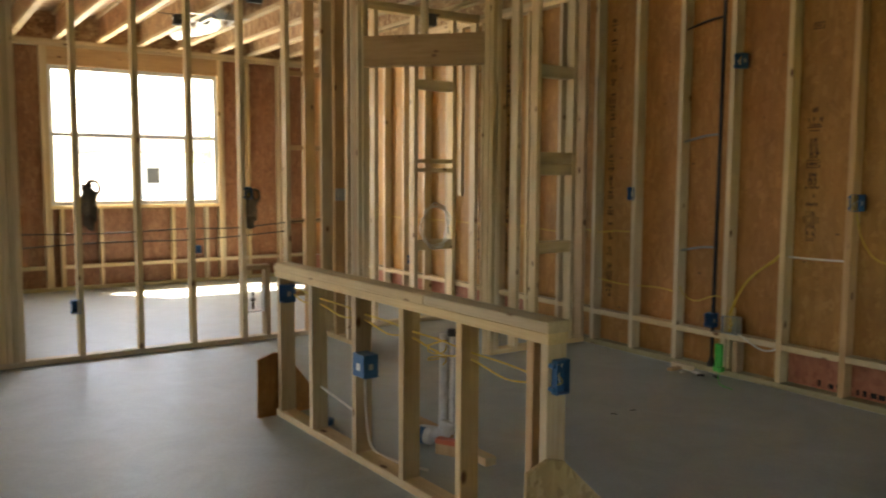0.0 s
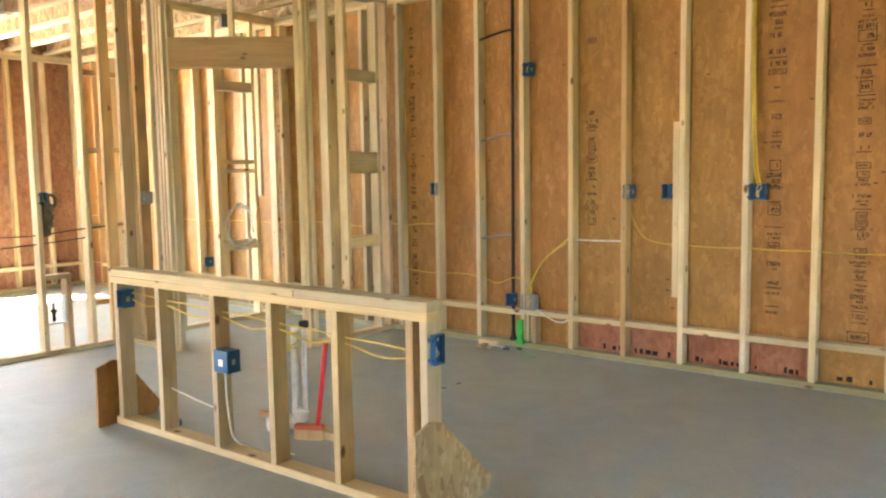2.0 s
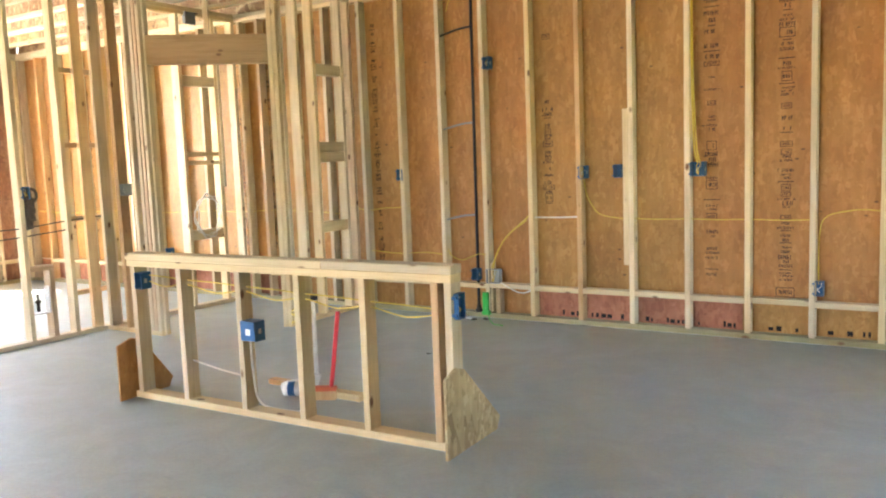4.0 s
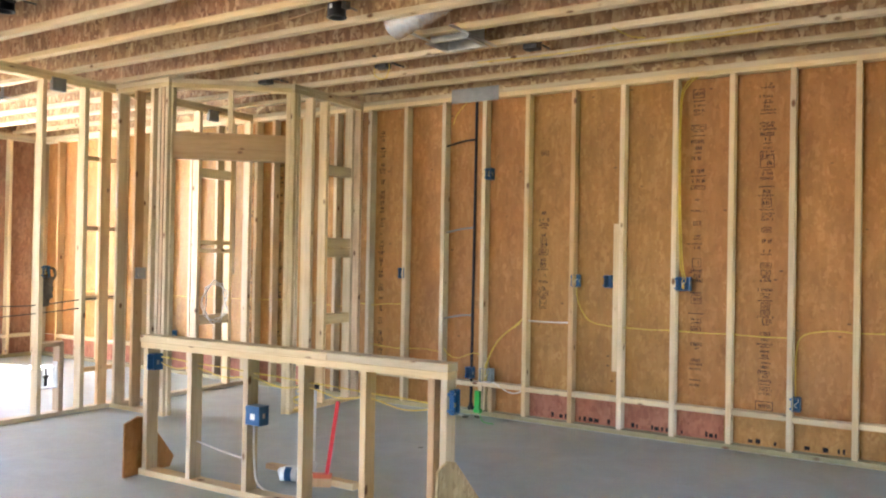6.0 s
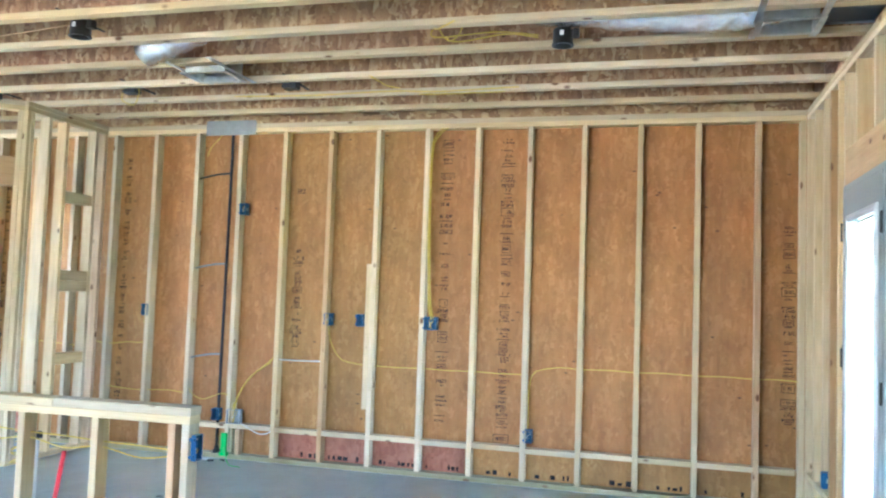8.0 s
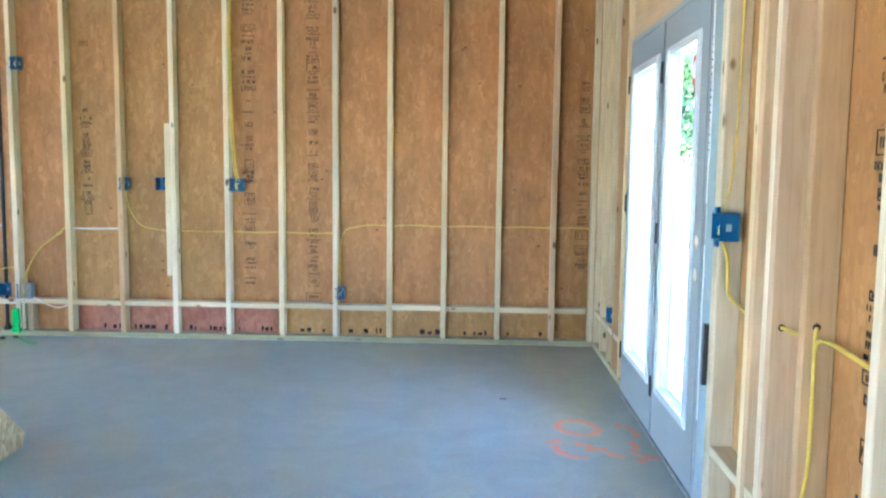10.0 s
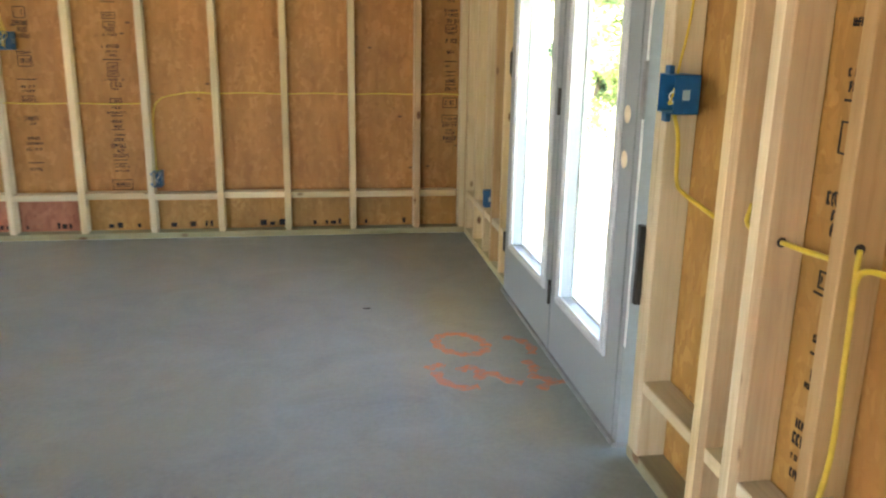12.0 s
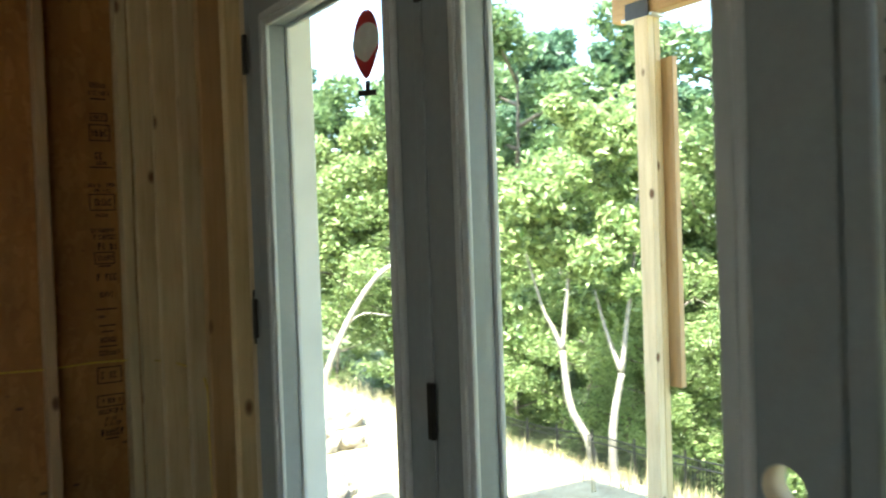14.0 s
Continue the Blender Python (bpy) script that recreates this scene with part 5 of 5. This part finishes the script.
for y, z, lf in ((-1.83, 1.71, leaf_l), (-2.53, 1.735, leaf_r)):
    n = 24
    bag = [(math.cos(2 * math.pi * i / n), math.sin(2 * math.pi * i / n)) for i in range(n)]
    shape = [(a * 0.052 * (1.0 if b > -0.2 else 1.0 + 0.55 * (b + 0.2)), b * 0.068) for a, b in bag]
    def flat(name, pts, x, mat, lab):
        k = len(pts)
        vv = [(x, y + p, z + q) for p, q in pts] + [(x - 0.0004, y + p, z + q) for p, q in pts]
        ff = [tuple(range(k)), tuple(range(2 * k - 1, k - 1, -1))] + [(i, k + i, k + (i + 1) % k, (i + 1) % k) for i in range(k)]
        return part(name, mesh_of(name, vv, ff, mat), lf, None, lab)
    flat("glass_sticker", shape, -0.0006, RED, "red and white oval sticker on the glass")
    flat("sticker_panel", [(p * 1.02, q * 0.56 + 0.004) for p, q in shape], -0.0014, PAPER, "white middle of the sticker")
    flat("sticker_tag", [(-0.034, -0.106), (0.034, -0.098), (0.038, -0.086), (0.007, -0.089), (0.007, -0.072), (-0.011, -0.072), (-0.011, -0.092), (-0.034, -0.094)], -0.0006, INK, "black printed tag on the glass")
flap_v, flap_f = [], []
for i in range(30):
    z = 0.35 + 1.68 * i / 29
    wide = 0.020 + 0.004 * math.sin(i * 0.8) ** 2 + (0.012 if 17 < i < 25 else 0)
    for y, dx in ((-2.836, -0.02), (-2.836 - wide, -0.024), (-2.836 - wide, -0.021), (-2.836, -0.018)):
        flap_v.append((dx, y, z))
flap_f = [(4 * i + a, 4 * i + (a + 1) % 4, 4 * i + 4 + (a + 1) % 4, 4 * i + 4 + a) for i in range(29) for a in range(4)]
flap = tagged(part("wrap_strip", mesh_of("wrap_strip", flap_v, flap_f, WRAP, True)), "ragged strip of white wrap hanging beside the door jamb", "wrap strip")
wv, wf = [], []
rng = random.Random(4)
for i in range(16):
    z = 1.40 + 0.028 * i
    box_data(wv, wf, -0.0246, -0.021, -2.853 - rng.uniform(0, 0.003), -2.848 + rng.uniform(0, 0.003), z, z + rng.uniform(0.003, 0.008))
tagged(part("ink_print", mesh_of("ink_print", wv, wf, INK), flap, None, "black illegible print"), kind="stuff")
tagged(part("latch_strip", bevelled("latch_strip", [(-0.036, -0.0262, -2.874, -2.856, 1.04, 1.2)], STRAP, 0.002)), "grey metal strike strip on the door stud", "strike plate")
tagged(part("latch_strip", bevelled("latch_strip", [(-0.02, -0.002, -2.894, -2.872, 0.5, 0.74)], DARK_METAL, 0.003)), "dark metal strip beside the lower door jamb", "strike plate")
tagged(part("door_shim", bevelled("door_shim", [(-0.02, 0.0, -1.238, -1.228, 1.06, 1.20)], DARK_METAL, 0.002)), "dark shim wedged beside the door jamb", "shim")

# ---- west window ----
win = holder("window_1", (WEST, (WIN_Y0 + WIN_Y1) / 2, WIN_Z0), "white vinyl twin window with a middle rail", "window", "structure")
xo, xi = WEST - 0.10, WEST - 0.03
def bar(name, y0, y1, z0, z1, x0=xo, x1=xi, parent=win):
    return part(name, bevelled(name, [(x0, x1, y0, y1, z0, z1)], VINYL, 0.004), parent)
bar("window_frame", WIN_Y0, WIN_Y0 + 0.045, WIN_Z0, WIN_Z1)
bar("window_frame", WIN_Y1 - 0.045, WIN_Y1, WIN_Z0, WIN_Z1)
bar("window_frame", WIN_Y0 + 0.045, WIN_Y1 - 0.045, WIN_Z1 - 0.045, WIN_Z1)
bar("window_sill", WIN_Y0 + 0.045, WIN_Y1 - 0.045, WIN_Z0, WIN_Z0 + 0.05)
ymid, zmid = (WIN_Y0 + WIN_Y1) / 2 + 0.0, 1.745
bar("mullion", ymid - 0.03, ymid + 0.03, WIN_Z0 + 0.05, WIN_Z1 - 0.045)
for ya, yb in ((WIN_Y0 + 0.045, ymid - 0.03), (ymid + 0.03, WIN_Y1 - 0.045)):
    bar("meeting_rail", ya, yb, zmid - 0.02, zmid + 0.02)
    for za, zb in ((WIN_Z0 + 0.05, zmid - 0.02), (zmid + 0.02, WIN_Z1 - 0.045)):
        pv, pf = [], []
        box_data(pv, pf, xo + 0.03, xo + 0.034, ya - 0.005, yb + 0.005, za - 0.005, zb + 0.005)
        pane = part("pane", mesh_of("pane", pv, pf, GLASS), win)
        pane.visible_shadow = False

# ---- outdoors ----
def ground_height(x, y):
    if x < 3.2:
        return -0.36
    d = (x - 3.2) / 18.0
    s = min(d, 1.0)
    z = -0.36 - 7.7 * (s if s < 0.9 else 0.9 + 0.1 * (1 - (1 - (s - 0.9) / 0.1) ** 2))
    return z + 0.12 * noise.noise((x * 0.4, y * 0.4, 0))


xs = sorted(set([-600, -200, -80, -40, -20, -11, -6, 0, 2, 3.2] + [3.2 + 0.6 * i for i in range(1, 40)] + [30, 36, 45, 60, 90, 150, 300, 600]))
ys = sorted(set([-600, -200, -80, -40, -20, -10, -6] + [-5 + 0.9 * i for i in range(50)] + [45, 60, 90, 150, 300, 600]))
gv = [(x, y, ground_height(x, y)) for x in xs for y in ys]
gf = [(i * len(ys) + j, (i + 1) * len(ys) + j, (i + 1) * len(ys) + j + 1, i * len(ys) + j + 1) for i in range(len(xs) - 1) for j in range(len(ys) - 1)]
tagged(part("ground", mesh_of("ground", gv, gf, GROUND, True)), "dry straw-coloured slope falling to green woodland", "ground", kind="structure")

porch = holder("porch_roof", (1.5, -1, 2.5), "unfinished porch roof of strand board on a pine beam", "porch", "structure")
board("beam", porch, 2.36, 2.44, -6.0, -0.30, 2.39, 2.57, PINE_RED)
board("soffit_sheet", porch, 0.11, 2.6, -6.2, -0.26, 2.571, 2.585, OSB_PALE)
for y in (-0.50, -4.6):
    post = holder("porch_post", (2.4, y, 0), "temporary porch post of two pine boards", "post", group="porch posts")
    z0 = ground_height(2.4, y)
    board("board", post, 2.345, 2.391, y - D / 2, y + D / 2, z0 - 0.02, 2.374, PINE, None)
    board("board", post, 2.392, 2.438, y - D / 2, y + D / 2, z0 - 0.02, 2.374, PINE, None)
    board("board", post, 2.44, 2.478, y - D / 2 - 0.068, y + D / 2 - 0.068, 0.52, 2.17, PINE_RED, None)
    part("cap_plate", bevelled("cap_plate", [(2.35, 2.45, y - 0.07, y + 0.13, 2.375, 2.389)], STEEL, 0.002), post, None, "galvanised post cap")
    part("cap_strap", bevelled("cap_strap", [(2.345, 2.349, y - 0.05, y + 0.10, 2.376, 2.46)], DARK_METAL, 0.001), post, None, "dark metal strap")
def rock(x, y, s, seed):
    bm = bmesh.new()
    bmesh.ops.create_icosphere(bm, subdivisions=3, radius=1.0)
    for q in bm.verts:
        n = noise.noise(q.co * 1.4 + Vector((seed, 0, 0))) * 0.45 + noise.noise(q.co * 4 + Vector((0, seed, 0))) * 0.12
        q.co *= 1 + n
        q.co.z *= 0.7
    me = bpy.data.meshes.new("rock")
    bm.to_mesh(me)
    bm.free()
    me.materials.append(ROCK)
    return tagged(part("rock", me, None, Matrix.Translation((x, y, ground_height(x, y) + s * 0.25)) @ Matrix.Diagonal((s, s * 0.8, s, 1))), "weathered brown rock on the dry slope", "rock", "rocks outside the door")
for x, y, s in ((1.95, 2.6, 0.22), (2.25, 2.55, 0.14), (1.55, 1.5, 0.16), (2.6, 3.3, 0.2)):
    rock(x, y, s, x * 7)

# black metal fence down the slope
fence = holder("fence", (19, 21, ground_height(19, 21)), "black metal picket fence along the foot of the slope", "fence")
fa, fb = Vector((15.4, 8.0)), Vector((22.0, 32.0))
span = (fb - fa).length
way = (fb - fa) / span
picket = board_mesh(0.022, 0.022, 1.15, FENCE)
for i in range(int(span / 0.14)):
    p = fa + way * (i * 0.14)
    if i % 17 == 0:
        part("post", board_mesh(0.06, 0.06, 1.45, FENCE), fence, Matrix.Translation((p.x, p.y, ground_height(p.x, p.y) + 0.68)))
    else:
        part("picket", picket, fence, Matrix.Translation((p.x, p.y, ground_height(p.x, p.y) + 0.66)))
for dz in (0.22, 1.0, 1.2):
    part("rail", tube_mesh("rail", [(*(fa + way * span * k / 12), ground_height(*(fa + way * span * k / 12)) + dz) for k in range(13)], 0.022, FENCE, 4, 1), fence)


def leaf_cloud(name, blobs, count, size, material, seed):
    """Many small bent leaf sprays gathered in clumps."""
    r = np.random.RandomState(seed)
    w = np.array([b[3] ** 2 for b in blobs])
    idx = r.choice(len(blobs), count, p=w / w.sum())
    c = np.array([b[:3] for b in blobs])[idx]
    rad = np.array([b[3] for b in blobs])[idx]
    d = r.normal(size=(count, 3))
    d /= np.linalg.norm(d, axis=1)[:, None]
    pos = c + d * (rad * r.uniform(0.55, 1.08, count))[:, None] * np.array([1, 1, 0.8])
    u = r.normal(size=(count, 3))
    u /= np.linalg.norm(u, axis=1)[:, None]
    n = d + 0.9 * r.normal(size=(count, 3))
    s = np.cross(u, n)
    s /= np.linalg.norm(s, axis=1)[:, None] + 1e-9
    L = (size * r.uniform(0.6, 1.4, count))[:, None]
    fold = np.cross(s, u) * L * 0.18
    verts = np.stack([pos - u * L, pos + s * L * 0.5 + fold, pos + u * L, pos - s * L * 0.5 + fold], 1).reshape(-1, 3)
    me = bpy.data.meshes.new(name)
    k = np.arange(count) * 4
    me.from_pydata(verts.tolist(), [], np.concatenate([np.stack([k, k + 1, k + 2], 1), np.stack([k, k + 2, k + 3], 1)]).tolist())
    me.materials.append(material)
    return me


def tree(name, label, height, spread, material, seed, leaves, lean=0.0, first=0.3):
    rng = random.Random(seed)
    t = holder(name, (0, 0, 0), label, "tree", group="woodland trees")
    top = Vector((lean * height, 0.1 * height * rng.uniform(-1, 1), height * 0.9))
    bend = Vector((rng.uniform(-0.6, 0.6), rng.uniform(-0.6, 0.6), 0)) * height * 0.05
    axis = [Vector((0, 0, -0.4)), top * 0.25 + bend, top * 0.5 - bend * 0.5, top * 0.75 + bend * 0.4, top]
    part("trunk", tube_mesh("trunk", axis, height * 0.014, BARK, 9, 6, height * 0.003), t)
    blobs = []
    for i in range(13):
        s = first + (0.97 - first) * i / 12
        base = smooth_line(axis, 8)[int(s * 32)]
        a = i * 2.4 + rng.uniform(-0.4, 0.4)
        reach = spread * (0.35 + 0.65 * math.sin(math.pi * min(1, (1.12 - s) / (1.12 - first)) ** 0.8)) * rng.uniform(0.7, 1.15)
        tip = base + Vector((math.cos(a) * reach, math.sin(a) * reach, height * 0.06 + reach * 0.25))
        part("limb", tube_mesh("limb", [base, base.lerp(tip, 0.5) + Vector((0, 0, -reach * 0.06)), tip], height * 0.006, BARK, 6, 4, height * 0.0015), t)
        for q in range(4):
            p = base.lerp(tip, 0.45 + 0.2 * q) + Vector([rng.uniform(-1, 1) * spread * 0.16 for _ in range(3)])
            blobs.append((p.x, p.y, p.z, spread * rng.uniform(0.16, 0.3)))
    part("crown", leaf_cloud("crown", blobs, leaves, height * 0.0105, material, seed), t)
    return t


kinds = [tree("tree", "tall mid-green broadleaf tree with a pale trunk", 19, 5.2, LEAF, 3, 24000),
         tree("tree", "tall blue-green tree with a dense crown", 22, 4.2, LEAF_DARK, 7, 24000, 0.03, 0.2),
         tree("tree", "sunlit yellow-green tree with a forked pale trunk", 14, 4.8, LEAF_LIGHT, 12, 22000, -0.05, 0.3),
         tree("tree", "young yellow-green tree at the wood's edge", 8, 3.4, LEAF_LIGHT, 15, 13000, 0.05, 0.06)]
spots = [(0, 24.5, 27.5, 10, 1.0), (0, 30, 19, 80, 1.0), (1, 26, 39, 0, 0.95), (1, 33, 33, 140, 1.05), (2, 23.2, 22.5, 200, 1.0), (2, 21.5, 33.5, 60, 0.95), (0, 20, 39, 210, 0.9), (1, 15.5, 41, 30, 0.9),
         (2, 14.5, 34, 300, 0.85), (3, 23, 25, 20, 1.0), (3, 21, 29.5, 130, 1.1), (3, 17.5, 33, 250, 1.0), (0, 10, 40, 160, 0.85), (1, 4, 44, 90, 0.9), (3, 12.5, 36, 45, 1.0), (0, 28, 12, 250, 0.95),
         (2, 27, 16.5, 330, 1.0), (3, 24.5, 18.5, 190, 1.0), (1, 34, 24, 220, 1.0), (0, 34, 8, 10, 1.0), (2, 25, 4, 100, 1.0), (1, 40, 36, 10, 1.0), (0, 36, 44, 300, 1.1), (1, 44, 16, 60, 1.1), (2, 18.5, 36.5, 120, 1.0), (3, 25.5, 32, 80, 1.2), (1, 20, 47, 20, 1.0), (0, 12, 49, 70, 1.0), (3, 22.4, 20.5, 300, 0.9), (3, 23.5, 13.5, 30, 1.0)]
rng = random.Random(31)
for k in range(26):
    x = rng.uniform(19.5, 30)
    spots.append((3, x + 2, rng.uniform(6, 36), rng.uniform(0, 360), rng.uniform(0.55, 0.95)))
used = set()
for k, x, y, r, s in spots:
    m = Matrix.Translation((x, y, ground_height(x, y))) @ Matrix.Rotation(radians(r), 4, "Z") @ Matrix.Diagonal((s, s, s, 1))
    if k not in used:
        used.add(k)
        kinds[k].matrix_basis = m
    else:
        copy_thing(kinds[k], m)
bent = holder("bent_sapling", (8.92, 16.5, ground_height(8.92, 16.5)), "bare pale trunk arching over the tall grass", "tree")
part("trunk", tube_mesh("trunk", [(8.9, 16.5, -3.2), (8.92, 16.5, -2.46), (9.44, 16.24, -1.11), (10.01, 15.93, -0.07), (10.58, 15.59, 0.52), (11.7, 15.0, 0.95)], 0.11, PALE_BARK, 8, 6, 0.05), bent)
part("twig", tube_mesh("twig", [(9.5, 16.2, -1.0), (9.9, 15.95, -0.75), (10.5, 15.6, -0.85)], 0.03, PALE_BARK, 6, 5, 0.012), bent)


def forked_tree(label, stem, forks, crown, seed):
    """A slim pale-barked tree: one stem, forks from its top, and a loose crown."""
    x, y, _ = stem[0]
    t = holder("tree", (x, y, ground_height(x, y)), label, "tree", group="woodland trees")
    part("trunk", tube_mesh("trunk", stem, 0.17, PALE_BARK, 9, 6, 0.10), t)
    for fork in forks:
        part("limb", tube_mesh("limb", [stem[-1]] + fork, 0.095, PALE_BARK, 7, 5, 0.03), t)
    part("crown", leaf_cloud("crown", crown, 9000, 0.13, LEAF_LIGHT, seed), t)


rng = random.Random(44)
for label, stem, forks, seed in (
        ("slim pale-barked tree forking above the fence", [(17.5, 15.2, -7.0), (17.53, 15.21, -5.61), (17.11, 15.61, -4.34), (16.96, 15.76, -2.52)],
         [[(16.75, 15.95, -1.8), (16.53, 16.15, -1.15), (16.2, 16.5, 0.6)], [(17.05, 15.67, -1.4), (17.2, 15.6, 0.2), (17.3, 15.7, 2.6)]], 51),
        ("slim pale-barked tree leaning over the fence", [(18.0, 14.7, -7.2), (18.03, 14.69, -5.06), (18.25, 14.46, -3.26)],
         [[(18.4, 14.3, -1.6), (18.55, 14.13, -0.05), (18.7, 14.0, 2.4)], [(18.0, 14.8, -2.0), (17.8, 15.1, -0.6)]], 52)):
    tips = [fork[-1] for fork in forks] + [fork[-2] for fork in forks]
    crown = [(*[c + rng.uniform(-1.1, 1.1) for c in tips[k % len(tips)][:2]], tips[k % len(tips)][2] + rng.uniform(0.0, 2.6), rng.uniform(0.5, 1.0)) for k in range(14)]
    forked_tree(label, stem, forks, crown, seed)

# tall dry grass along the brow of the slope
gr = np.random.RandomState(2)
n = 9000
gx, gy = gr.uniform(2.9, 11.0, n), gr.uniform(-3.0, 26.0, n)
hh = gr.uniform(0.05, 0.2, n) * np.where((gy > 12) & (gx < 9), 3.0, 1.0) * (1 + 0.8 * (gr.rand(n) > 0.95))
gz = np.array([ground_height(a, b) for a, b in zip(gx, gy)])
ang, ln = gr.uniform(0, 6.28, n), gr.uniform(-0.3, 0.3, (n, 2))
wx, wy = 0.008 * np.cos(ang), 0.008 * np.sin(ang)
gvv = np.stack([np.stack([gx - wx, gy - wy, gz - 0.02], 1), np.stack([gx + wx, gy + wy, gz - 0.02], 1), np.stack([gx + ln[:, 0] * hh, gy + ln[:, 1] * hh, gz + hh], 1)], 1).reshape(-1, 3)
grass = bpy.data.meshes.new("dry_grass")
grass.from_pydata(gvv.tolist(), [], (np.arange(n * 3).reshape(-1, 3)).tolist())
grass.materials.append(STRAW)
tagged(part("dry_grass", grass), "tall dry straw-coloured grass on the slope", "grass", kind="stuff")

# far houses seen through the west window
def far_house(x, y, w, d, h, label):
    hs = holder("house", (x, y, -0.36), label, "house", group="far houses")
    z0 = -0.4
    part("wall", bevelled("wall", [(x - d / 2, x + d / 2, y - w / 2, y + w / 2, z0, z0 + h)], SIDING, 0.03), hs)
    rv = [(x - d / 2 - 0.4, y - w / 2 - 0.4, z0 + h), (x + d / 2 + 0.4, y - w / 2 - 0.4, z0 + h), (x + d / 2 + 0.4, y + w / 2 + 0.4, z0 + h), (x - d / 2 - 0.4, y + w / 2 + 0.4, z0 + h), (x, y - w / 2 - 0.4, z0 + h + d * 0.35), (x, y + w / 2 + 0.4, z0 + h + d * 0.35)]
    part("roof", mesh_of("roof", rv, [(0, 3, 2, 1), (0, 1, 4), (1, 2, 5, 4), (2, 3, 5), (3, 0, 4, 5)], SHINGLE), hs)
    for k in (-0.28, 0.05, 0.3):
        wdw = part("window", bevelled("window", [(x + d / 2 - 0.01, x + d / 2 + 0.03, y + k * w - 0.5, y + k * w + 0.5, z0 + 1.0, z0 + 2.2)], VINYL, 0.01), hs)
        part("pane", bevelled("pane", [(x + d / 2 + 0.03, x + d / 2 + 0.036, y + k * w - 0.42, y + k * w + 0.42, z0 + 1.08, z0 + 2.12)], DARK_METAL, 0.002), wdw)
    return hs
far_house(-62, 14, 14, 9, 3.2, "pale single-storey house far across the lots")
far_house(-75, -2, 12, 9, 3.4, "pale distant house with a dark shingle roof")
copy_thing(kinds[3], Matrix.Translation((-48, 12.5, -0.36)) @ Matrix.Diagonal((0.8, 0.8, 0.8, 1)))
copy_thing(kinds[3], Matrix.Translation((-55, 22, -0.36)) @ Matrix.Diagonal((0.9, 0.9, 0.7, 1)))
